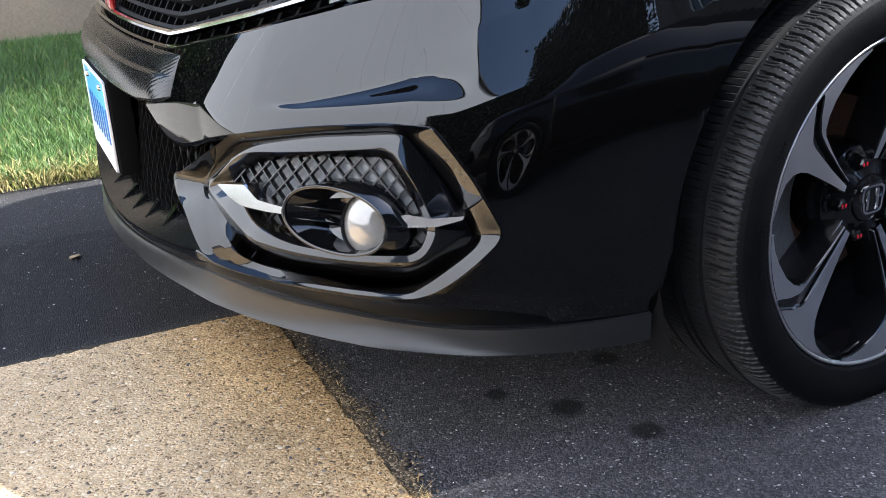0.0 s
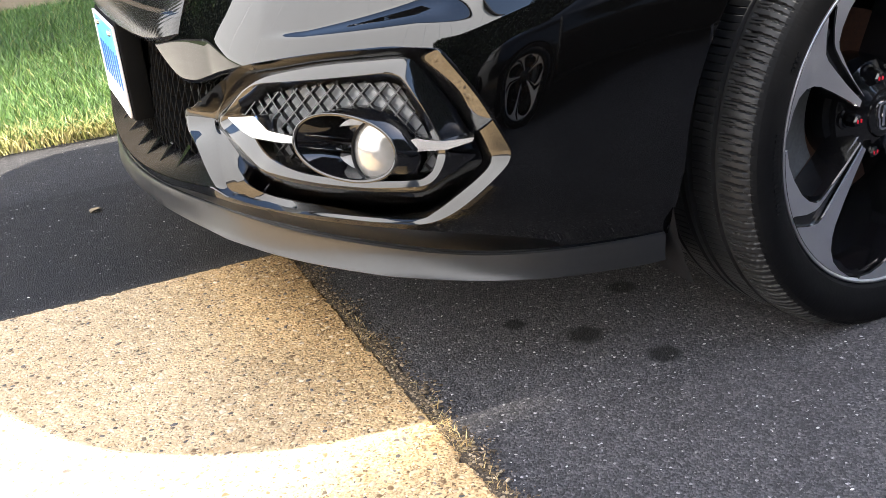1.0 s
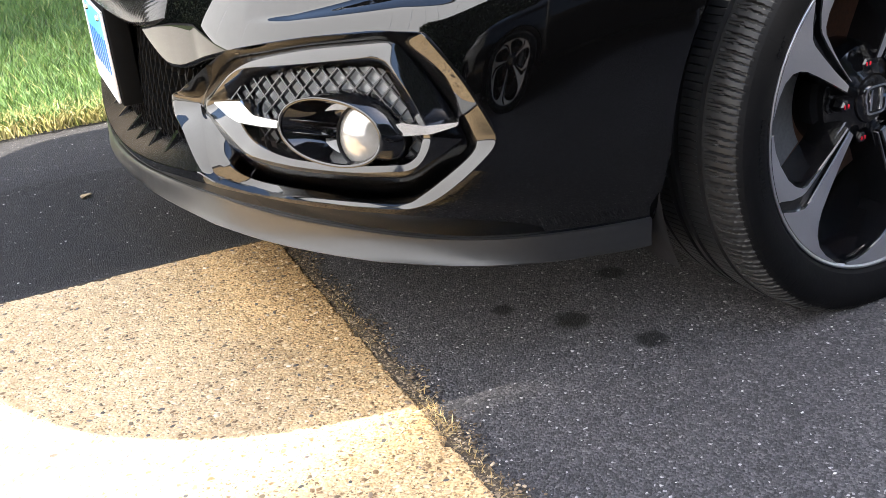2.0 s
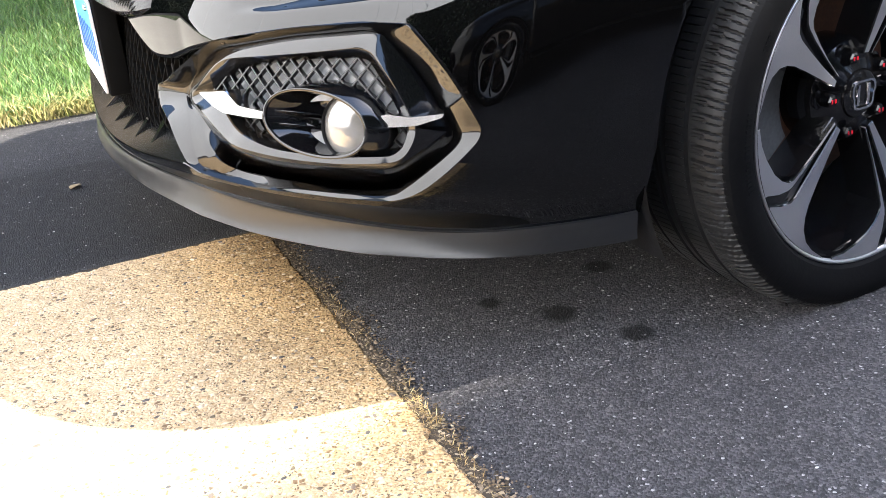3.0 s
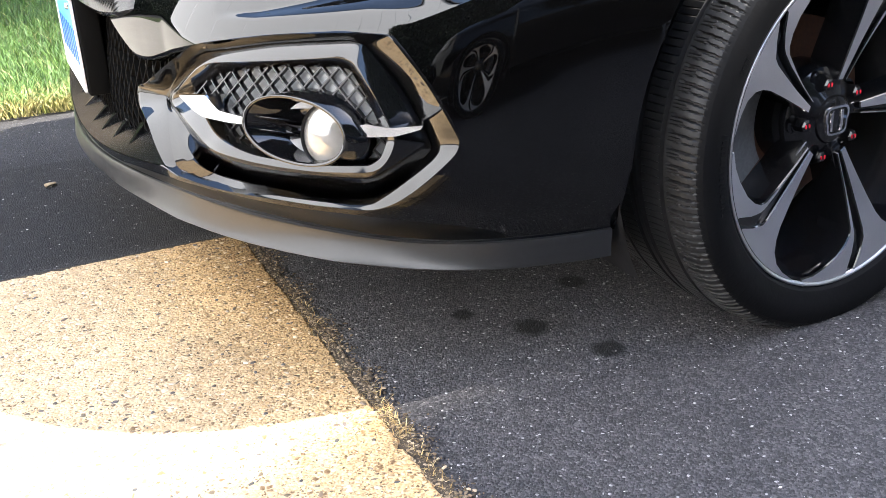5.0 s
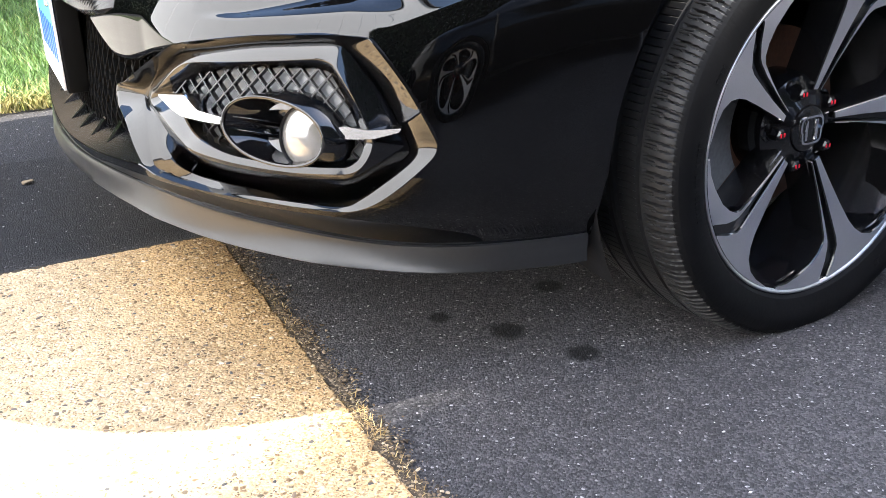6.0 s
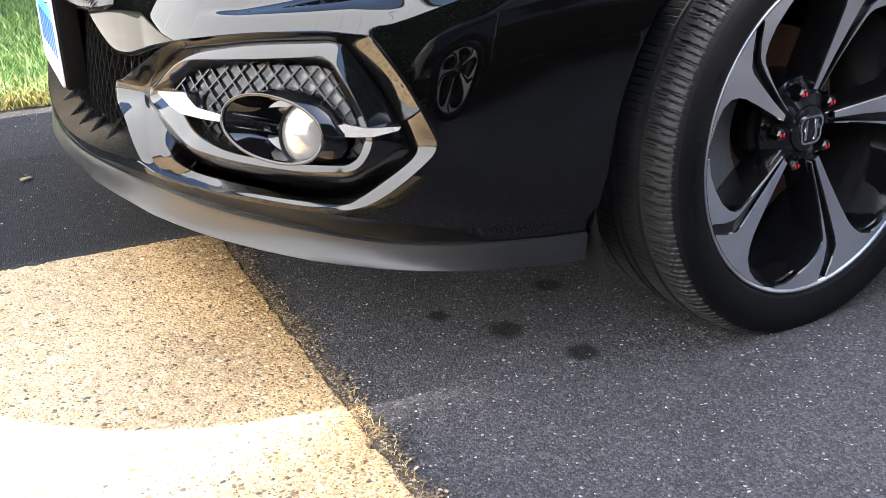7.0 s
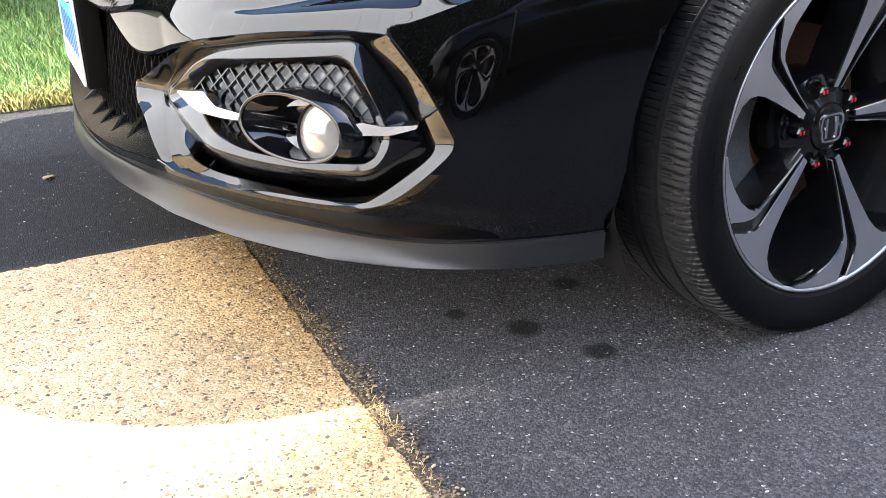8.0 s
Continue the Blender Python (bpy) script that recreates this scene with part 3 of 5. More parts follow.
def build_nose(car):
    hole = [(p.x, p.y) for p in between(swept(RING_OUT), swept(RING_IN), 0.05)]
    hole = [(x, z if z > 0.36 or x < 38 else z - 0.007) for x, z in hole]
    bm = bmesh.new()
    degs = sorted(list(np.linspace(22.4, 90, 190)) + [40.2]) + [90 + d for d in np.linspace(0.5, 74.5, 50)]
    upper, lower = [], []
    for d in degs:
        seam = pod_low(d) if d <= 40.2 else 0.5035
        lo = arch_low(skin(d, 0.4).x, 0.0)
        seam = max(seam, lo + 0.002 if lo else 0.0)
        ge = min(0.796, max(grille_edge(d) if d < 75 else 0.69, seam + 0.02))
        hi = 0.80
        zs = [seam + (ge - seam) * (k / 80) ** 1.25 for k in range(80)] + [ge + (hi - ge) * k / 16 for k in range(17)]
        upper.append((d, zs, [bm.verts.new(skin(d, z, press(d, z))) for z in zs]))
        if d >= 40.2:
            foot = max(lo, lip_top(d) - 0.004)
            foot = min(foot, seam - 0.001)
            us = [foot + (seam - foot) * k / 48 for k in range(48)]
            lower.append((d, us + [seam], [bm.verts.new(skin(d, z, press(d, z))) for z in us] + [upper[-1][2][0]]))
    for (d0, za, a), (d1, zb, b) in zip(upper, upper[1:]):
        for k in range(96):
            d, z = (d0 + d1) / 2, (za[k] + zb[k + 1]) / 2
            if d < 72 and z > grille_edge(d):
                continue
            if 30 < d < 70 and z < 0.56 and all(inside(dd, zz, hole) for dd, zz in ((d0, za[k]), (d1, zb[k]), (d0, za[k + 1]), (d1, zb[k + 1]))):
                continue
            bm.faces.new((a[k], b[k], b[k + 1], a[k + 1]))
    for (d0, za, a), (d1, zb, b) in zip(lower, lower[1:]):
        for k in range(48):
            if d0 < 70 and all(inside(dd, zz, hole) for dd, zz in ((d0, za[k]), (d1, zb[k]), (d0, za[k + 1]), (d1, zb[k + 1]))):
                continue
            if zb[k + 1] - zb[k] < 0.0002 and za[k + 1] - za[k] < 0.0002:
                continue
            bm.faces.new((a[k], b[k], b[k + 1], a[k + 1]))
    for v in [v for v in bm.verts if not v.link_faces]:
        bm.verts.remove(v)
    # the far half is its mirror image
    far = bm.copy()
    for v in far.verts:
        v.co.y = 2 * YC - v.co.y
    for half in (bm, far):
        ob = part("bumper", half, PAINT, car, "glossy black painted bumper and wing")
        mod = ob.modifiers.new("thick", "SOLIDIFY")
        mod.thickness, mod.offset = 0.004, -1

    # the underside of the pod above the lower opening, rolled inwards
    bm = bmesh.new()
    loops = []
    for d in np.linspace(22.4, 40.1, 48):
        z = pod_low(d)
        o = press(d, z)
        loops.append([skin(d, z, o + 0.0004), skin(d, z - 0.003, o - 0.0015), skin(d, z - 0.005, o - 0.005), skin(d, z - 0.006, o - 0.014), skin(d, z - 0.004, o - 0.06)])
    loft(bm, loops, closed=False)
    part("bumper_return", bm, PAINT, car)

    # painted band between the lip and the tray's edge, running on under the fog lamp's surround
    bm = bmesh.new()
    loops = []
    for d in np.linspace(-40.6, 40.6, 96):
        lo = lip_top(d) - 0.004
        w = float(np.interp(abs(d), (35, 40.6), (1, 0.15)))
        hi = tray_edge(d) if abs(d) < 34 else float(np.interp(abs(d), (34, 35.5, 40.6), (tray_edge(34), 0.314, 0.311)))
        loops.append([skin(d, lo + (hi - lo) * k / 6, (0.0015 + 0.002 * k / 6) * w) for k in range(7)] + [skin(d, hi + 0.0012, 0.002 * w), skin(d, hi + 0.0012, -0.004)])
    loft(bm, loops, closed=False)
    part("lower_band", bm, PAINT, car)

    # front lip
    bm = bmesh.new()
    loops = []
    for d in np.linspace(-87.6, 87.6, 177):
        t, b = lip_top(d), lip_low(d)
        h, f = t - b, lip_flare(d)
        loops.append([skin(d, t, -0.004), skin(d, t + 0.0005, 0.0035), skin(d, t - 0.0025, 0.0062), skin(d, t - 0.3 * h, 0.006 + (f - 0.006) * 0.30), skin(d, t - 0.65 * h, 0.006 + (f - 0.006) * 0.65), skin(d, b + 0.0035, f), skin(d, b + 0.0008, f - 0.0006), skin(d, b, f - 0.003), skin(d, b + 0.001, -0.05), skin(d, t - 0.006, -0.05)])
    loft(bm, loops, caps=(True, True))
    part("front_lip", bm, LIP, car, "satin dark grey add-on front lip")


def build_fog_surround(car):
    ring = new("fog_lamp_surround")
    ring.parent = car
    ro, ri, rs, rc, bt, bi = swept(RING_OUT), swept(RING_IN), swept(SHELF), swept(RECESS), swept(BEZEL_TOP), swept(BEZEL_IN)

    # an apron where the ring's foot lies on the skin, deepest below it
    apron = []
    for p, q in zip(ro, ri):
        out = Vector(((p.x - q.x) * 0.0144, p.y - q.y)).normalized()
        out *= 0.003 + 0.007 * max(0.0, -out.y) ** 2
        apron.append(Vector((p.x + out.x / 0.0144, p.y + out.y, 0.0006)))
    under = [p - Vector((0, 0, 0.006)) for p in apron]

    # outer ring: a flange that slopes inwards all round, then the walls and the floor of the recess
    bm = bmesh.new()
    loft(bm, [laid(r) for r in (under, apron, between(ro, ri, -0.03, -0.004), between(ro, ri, -0.015, -0.0007), between(ro, ri, 0.03, 0.0003), between(ro, ri, 0.12),
                                between(ro, ri, 0.5), between(ro, ri, 0.9), between(ro, ri, 0.97, -0.0003), between(ri, rs, 0.04, -0.0005), between(ri, rs, 0.5), between(ri, rs, 0.95), between(rs, rc, 0.06), between(rs, rc, 0.5), between(rs, rc, 0.94), between(ri, rc, 1.0, -0.001))])
    part("outer_ring", bm, PAINT, ring, "gloss black six-sided bezel", angle=28)

    # inner bezel: a raised frame round the mesh
    bm = bmesh.new()
    back = between(bi, bt, -0.02, -0.022)
    loft(bm, [laid(r) for r in (between(rc, bt, -0.02, -0.004), between(rc, bt, 0.02, 0.0005), between(rc, bt, 0.10, 0.001), between(rc, bt, 0.5, 0.0006), between(rc, bt, 0.9, 0.0003), between(rc, bt, 0.985, -0.0002),
                                between(bt, bi, 0.06), between(bt, bi, 0.5), between(bt, bi, 0.94), between(bt, bi, 1.0, -0.0012), back)])
    part("inner_bezel", bm, PIANO, ring, "gloss black inner bezel", angle=28)

    # backing of the mesh
    hi = [(p.x, p.y) for p in bi]
    bm = bmesh.new()
    cx = sum(p[0] for p in hi) / len(hi)
    cz = sum(p[1] for p in hi) / len(hi)
    loops = []
    for f in (0.0, 0.25, 0.5, 0.75, 1.0):
        loops.append([skin(x + (50.8 - x) * f * 0.7, z + (0.412 - z) * f * 0.7, -0.034) for x, z in ((cx + (p[0] - cx) * 1.03, cz + (p[1] - cz) * 1.03) for p in hi)])
    loft(bm, loops)
    part("mesh_backing", bm, MESHBACK, ring, angle=60)

    # diamond mesh: two families of bars, thin in front and deep
    bm = bmesh.new()
    per = 0.0144
    edge = [(cx + (p[0] - cx) * 1.02, cz + (p[1] - cz) * 1.02) for p in hi]
    hood = [(50.8 + (d - 50.8) * 0.93, 0.412 + (z - 0.412) * 0.93) for d, z in HOOD]
    for sgn in (1, -1):
        for i in range(-14, 15):
            u0 = i * 0.0262 + (0.004 if sgn > 0 else 0)
            run, runs = [], []
            for s in np.linspace(-0.14, 0.14, 141):
                d, z = cx + (u0 + sgn * s * 1.02) / per, cz + s
                if inside(d, z, edge) and not inside(d, z, hood):
                    run.append((d, z))
                    continue
                if len(run) > 2:
                    runs.append(run)
                run = []
            if len(run) > 2:
                runs.append(run)
            for run in runs:
                strip(bm, [skin(d, z, -0.022) for d, z in run], [skin_normal(d, z) for d, z in run], 0.0019, 0.008)
    part("mesh_grille", bm, TRAY, ring, "black diamond mesh", angle=20)

    # silver fins: a bright upper face and a lower edge that turns under
    tips = lambda d, z: -0.014 + 0.0029 * (d - 55.6)
    for poly, top in (([(37.9, 0.4368), (41.4, 0.4442), (43.0, 0.4266), (46.1, 0.4222), (46.0, 0.4131), (44.1, 0.4126), (41.1, 0.414), (39.7, 0.4214)], lambda d, z: 0.002),
                      ([(55.4, 0.4065), (55.7, 0.4152), (57.7, 0.4214), (60.0, 0.4171), (63.4, 0.421), (63.2, 0.4157), (60.6, 0.4058), (55.7, 0.4029)], tips)):
        bm = bmesh.new()
        q = rounded(poly, 0.10, 3, 3)
        c = Vector((sum(p.x for p in q) / len(q), sum(p.y for p in q) / len(q)))
        inner = [c + Vector(((p.x - c.x) * 0.99, (p.y - c.y) * 0.90)) for p in q]
        loft(bm, [on_skin(q, -0.032), on_skin(q, lambda d, z: top(d, z) - 0.0025), on_skin(inner, top)], caps=(True, True))
        part("silver_fin", bm, SILVER, ring, "bright silver fin", angle=24)


def build_fog_lamp(car):
    lamp = new("fog_lamp")
    lamp.parent = car
    o = skin(50.75, 0.4112, -0.006)
    n = skin_normal(50.75, 0.4112)
    t = (skin(51.5, 0.4112) - skin(50, 0.4112)).normalized()
    u = n.cross(t).normalized()
    u = u if u.z > 0 else -u
    tilt = radians(-9)
    c0, s0 = math.cos(tilt), math.sin(tilt)

    def at(x, y, z):
        return o + t * (x * c0 - y * s0) + u * (x * s0 + y * c0) + n * z

    def oval(a, b, z, x=0.0, p=2.15, k=72):
        pts = []
        for i in range(k):
            w = 2 * math.pi * i / k
            cc, ss = math.cos(w), math.sin(w)
            r = (abs(cc) ** p + abs(ss) ** p) ** (-1 / p)
            pts.append(at(x + a * r * cc, b * r * ss, z))
        return pts

    # the hood round the lamp, from its foot behind the mesh up to the oval rim
    a0, b0 = 0.0715, 0.0415
    foot = []
    flat = [skin(d, z, -0.02) - o for d, z in HOOD]
    flat = rounded([((v.dot(t) * c0 + v.dot(u) * s0), (v.dot(u) * c0 - v.dot(t) * s0)) for v in flat], 0.4, 4, 3)
    for i in range(72):
        w = 2 * math.pi * i / 72
        way = Vector((math.cos(w), math.sin(w)))
        far = 0.0
        for p, q in zip(flat, flat[1:] + flat[:1]):
            e = q - p
            den = way.x * e.y - way.y * e.x
            if abs(den) > 1e-9:
                r, k = (p.x * e.y - p.y * e.x) / den, (p.x * way.y - p.y * way.x) / den
                if r > 0 and 0 <= k <= 1:
                    far = max(far, r)
        foot.append((way * far).to_tuple())
    rim = oval(a0, b0, 0.0)
    bm = bmesh.new()
    loops = []
    for f, z in ((0.0, -0.034), (0.0, -0.020), (0.06, -0.014), (0.35, -0.006), (0.7, -0.0005), (0.93, 0.0035), (1.0, 0.0042)):
        loops.append([at(x, y, 0).lerp(r + n * 0, f) + n * z for (x, y), r in zip(foot, rim)])
    loops += [oval(a0 - 0.0018, b0 - 0.0018, 0.0046), oval(a0 - 0.0036, b0 - 0.0036, 0.0038), oval(a0 - 0.0046, b0 - 0.0046, 0.0012)]
    loft(bm, loops)
    part("housing", bm, PIANO, lamp, "gloss black oval lamp housing", angle=40)
    # funnel inside the rim, gloss, with two steps across its inner half
    bm = bmesh.new()
    loft(bm, [oval(a0 - 0.0046, b0 - 0.0046, 0.0012), oval(0.056, 0.0345, -0.014, 0.007), oval(0.042, 0.0335, -0.033, 0.017), oval(0.034, 0.031, -0.038, 0.022)], caps=(False, True))
    part("socket", bm, PIANO, lamp, angle=40)
    for y0, y1 in ((-0.012, -0.021), (0.004, -0.002)):
        bm = bmesh.new()
        lo = [at(-0.060, y0, -0.004), at(-0.035, y0, -0.016), at(0.0, y0, -0.026)]
        hi = [at(-0.056, y1, -0.012), at(-0.033, y1, -0.024), at(0.0, y1, -0.034)]
        loft(bm, [[p + u * 0.001 for p in lo], lo, hi], closed=False)
        step = part("funnel_step", bm, PIANO, lamp)
        step.modifiers.new("thick", "SOLIDIFY").thickness = 0.002
    cx = 0.036

    def disc(f, z):
        return [at(cx + 0.029 * f * math.cos(w), 0.0365 * f * math.sin(w) + 0.0008, z) for w in np.linspace(0, 2 * math.pi, 41)[:-1]]
    bm = bmesh.new()
    loft(bm, [disc(1.07, -0.042), disc(1.07, -0.006), disc(1.045, -0.004), disc(1.0, -0.005), disc(0.99, -0.02)])
    part("lamp_bezel", bm, BLACK, lamp, angle=30)
    bm = bmesh.new()
    loft(bm, [disc(f, -0.010 + 0.010 * (1 - f * f)) for f in (1.0, 0.9, 0.75, 0.55, 0.3, 0.08)], caps=(False, True))
    part("lens", bm, REFLECTOR, lamp, "bright pale fog lamp lens", angle=60)


def build_front(car):
    # lower opening: mesh, tray and blades
    low = new("lower_grille")
    low.parent = car
    bm = bmesh.new()
    loft(bm, [[skin(d, z, -0.075) for z in np.linspace(0.25, 0.52, 8)] for d in np.linspace(-42, 42, 60)], closed=False)
    part("backing", bm, BLACK, low)
    bm = bmesh.new()
    for i in range(-30, 31):
        for sgn in (-1, 1):
            run = [(i * 1.9 + sgn * (z - 0.36) * 34, z) for z in np.linspace(0.285, 0.50, 11)]
            run = [r for r in run if abs(r[0]) < 37]
            if len(run) > 2:
                strip(bm, [skin(d, z, -0.045) for d, z in run], [skin_normal(d, z) for d, z in run], 0.0022, 0.008)
    part("mesh_grille", bm, SOCKET, low, "black plastic mesh")
    bm = bmesh.new()
    loops = []
    for d in np.linspace(-38, 38, 64):
        z = tray_edge(d)
        loops.append([skin(d, z + 0.0012, 0.002), skin(d, z + 0.003, -0.004), skin(d, z + 0.010, -0.022), skin(d, z + 0.022, -0.050), skin(d, z + 0.044, -0.090)])
    loft(bm, loops, closed=False)
    part("tray", bm, TRAY, low, "satin black splitter tray")
    for d in (-23, -16.5, -10, -4, 4, 10, 16.5, 23):
        bm = bmesh.new()
        z = tray_edge(d)
        e = (skin(d + 0.5, z) - skin(d - 0.5, z)).normalized() * 0.010
        up = Vector((0, 0, 1))
        a, b, c = skin(d, z + 0.008, -0.016), skin(d, z + 0.022, -0.045), skin(d, z + 0.042, -0.088)
        loft(bm, [[a - e * 0.15, a + e * 0.15, a + e * 0.2 - up * 0.008, a - e * 0.2 - up * 0.008],
                  [b - e * 0.7 + up * 0.009, b + e * 0.7 + up * 0.009, b + e * 0.8 - up * 0.014, b - e * 0.8 - up * 0.014],
                  [c - e * 1.1 + up * 0.026, c + e * 1.1 + up * 0.026, c + e * 1.2 - up * 0.014, c - e * 1.2 - up * 0.014]], caps=(True, True))
        part("blade", bm, PIANO, low, angle=25)

    # patterned centre piece between the two openings, its ends turned back
    bm = bmesh.new()
    loops = []
    for d in [-29.6, -29.3] + list(np.linspace(-28.8, 28.8, 64)) + [29.3, 29.6]:
        w = float(np.interp(abs(d), (0, 20, 26.2, 29.0, 29.6), (1, 1, 0.95, 0.1, -0.6)))
        lo = float(np.interp(abs(d), (0, 22, 26.5, 29), (0.500, 0.502, 0.509, 0.519)))
        loops.append([skin(d, lo, -0.05), skin(d, lo + 0.003, -0.006 + 0.004 * w), skin(d, lo + 0.010, 0.009 * w), skin(d, lo + 0.024, 0.013 * w), skin(d, 0.549, 0.013 * w), skin(d, 0.552, 0.0105 * w), skin(d, 0.555, 0.007 * w), skin(d, 0.558, 0.0075 * w), skin(d, 0.575, 0.006 * w), skin(d, 0.582, 0.002 * w), skin(d, 0.588, -0.006), skin(d, 0.590, -0.04)])
    loft(bm, loops, closed=False, caps=(True, True))
    part("centre_trim", bm, CARBON, car, "dark woven-pattern trim under the grille")

    # upper grille
    up = new("upper_grille")
    up.parent = car
    bm = bmesh.new()
    loft(bm, [[skin(d, z, -0.05) for z in np.linspace(0.56, 0.80, 8)] for d in np.linspace(-74, 74, 90)], closed=False)
    part("backing", bm, BLACK, up)
    for j, (dz, w) in enumerate(((0.048, 0.006), (0.066, 0.006), (0.086, 0.007))):
        bm = bmesh.new()
        run = [(d, grille_edge(abs(d)) + dz - 0.02) for d in np.linspace(-48, 48, 60)]
        strip(bm, [skin(d, z, -0.006) for d, z in run], [skin_normal(d, z) for d, z in run], w, 0.03)
        part("slat", bm, BLACK, up)
    for i in range(-21, 22):
        bm = bmesh.new()
        d = i * 2.2
        run = [(d + (z - 0.6) * 20, z) for z in np.linspace(grille_edge(abs(d)) - 0.01, grille_edge(abs(d)) + 0.09, 5)]
        strip(bm, [skin(a, z, -0.020) for a, z in run], [skin_normal(a, z) for a, z in run], 0.005, 0.02)
        part("rib", bm, BLACK, up)
    bm = bmesh.new()
    loops = []
    for d in np.linspace(-47.5, 47.5, 80):
        z = grille_edge(abs(d)) + 0.020
        loops.append([skin(d, z - 0.0045, -0.008), skin(d, z - 0.004, 0.002), skin(d, z - 0.001, 0.004), skin(d, z + 0.003, 0.001), skin(d, z + 0.004, -0.008)])
    loft(bm, loops, caps=(True, True))
    part("chrome_bar", bm, CHROME, up, "thin chrome bar across the grille")
    bm = bmesh.new()
    loops = []
    for d in np.linspace(-49, 49, 80):
        z = grille_edge(abs(d))
        loops.append([skin(d, z, 0.0), skin(d, z + 0.004, -0.003), skin(d, z + 0.006, -0.012), skin(d, z + 0.002, -0.05)])
    loft(bm, loops, closed=False)
    part("grille_sill", bm, PAINT, up)
    # emblem: plain red shield in a chrome frame
    o = skin(0, 0.628, 0.012)
    bm = bmesh.new()
    box(bm, -0.006, 0.006, -0.034, 0.034, -0.024, 0.028, 0.006, Matrix.Translation(o))
    part("emblem", bm, REDPAINT, up, "red emblem")

    # head lamps
    for s in (1, -1):
        lamp = new("head_lamp")
        lamp.parent = car
        bm = bmesh.new()
        loops = []
        for d in np.linspace(48, 72.5, 30):
            z0 = grille_edge(d) + 0.003
            loops.append([skin(s * d, z0 + (0.785 - z0) * k / 8, 0.002) for k in range(9)])
        loft(bm, loops, closed=False)
        part("lens", bm, LAMPGLASS, lamp, "smoked clear head lamp cover")
        bm = bmesh.new()
        run = [(s * d, grille_edge(d) + 0.012) for d in np.linspace(49, 71, 24)]
        strip(bm, [skin(d, z, -0.012) for d, z in run], [skin_normal(d, z) for d, z in run], 0.010, 0.006)
        part("light_strip", bm, WHITE, lamp, "white strip along the lamp's lower edge")

    # number plate on its bracket
    plate = new("number_plate")
    plate.parent = car
    bm = bmesh.new()
    box(bm, -0.949, -0.912, YC - 0.159, YC + 0.159, 0.345, 0.514, 0.004)
    box(bm, -0.915, -0.870, YC - 0.12, YC + 0.12, 0.36, 0.50, 0.006)
    part("bracket", bm, SOCKET, plate, "black plastic plate bracket")
    bm = bmesh.new()
    box(bm, -0.953, -0.950, YC - 0.1525, YC + 0.1525, 0.353, 0.5055, 0.001)
    part("plate", bm, PLATE, plate, "plate shading from blue to white")
    bm = bmesh.new()
    box(bm, -0.955, -0.9505, YC - 0.1545, YC + 0.1545, 0.5035, 0.5075, 0.0008)
    box(bm, -0.955, -0.9505, YC - 0.1545, YC + 0.1545, 0.351, 0.355, 0.0008)
    box(bm, -0.955, -0.9505, YC - 0.1545, YC - 0.1505, 0.351, 0.5075, 0.0008)
    box(bm, -0.955, -0.9505, YC + 0.1505, YC + 0.1545, 0.351, 0.5075, 0.0008)
    part("plate_edge", bm, WHITE, plate, "raised pale edge")
    for i in range(7):
        bm = bmesh.new()
        y = YC - 0.115 + i * 0.0383
        box(bm, -0.9545, -0.952, y - 0.007, y + 0.007, 0.393, 0.455, 0.001)
        part("bar", bm, PLATEBLUE, plate)
    for y in (-0.09, 0.09):
        bm = bmesh.new()
        lathe(bm, [(0.0, -0.9585), (0.005, -0.9575), (0.0065, -0.955), (0.0065, -0.951)], 14, "z")
        bmesh.ops.rotate(bm, verts=bm.verts, matrix=Matrix.Rotation(radians(90), 3, "Y"))
        bmesh.ops.translate(bm, verts=bm.verts, vec=(0, YC + y, 0.490))
        part("screw", bm, CHROME, plate)


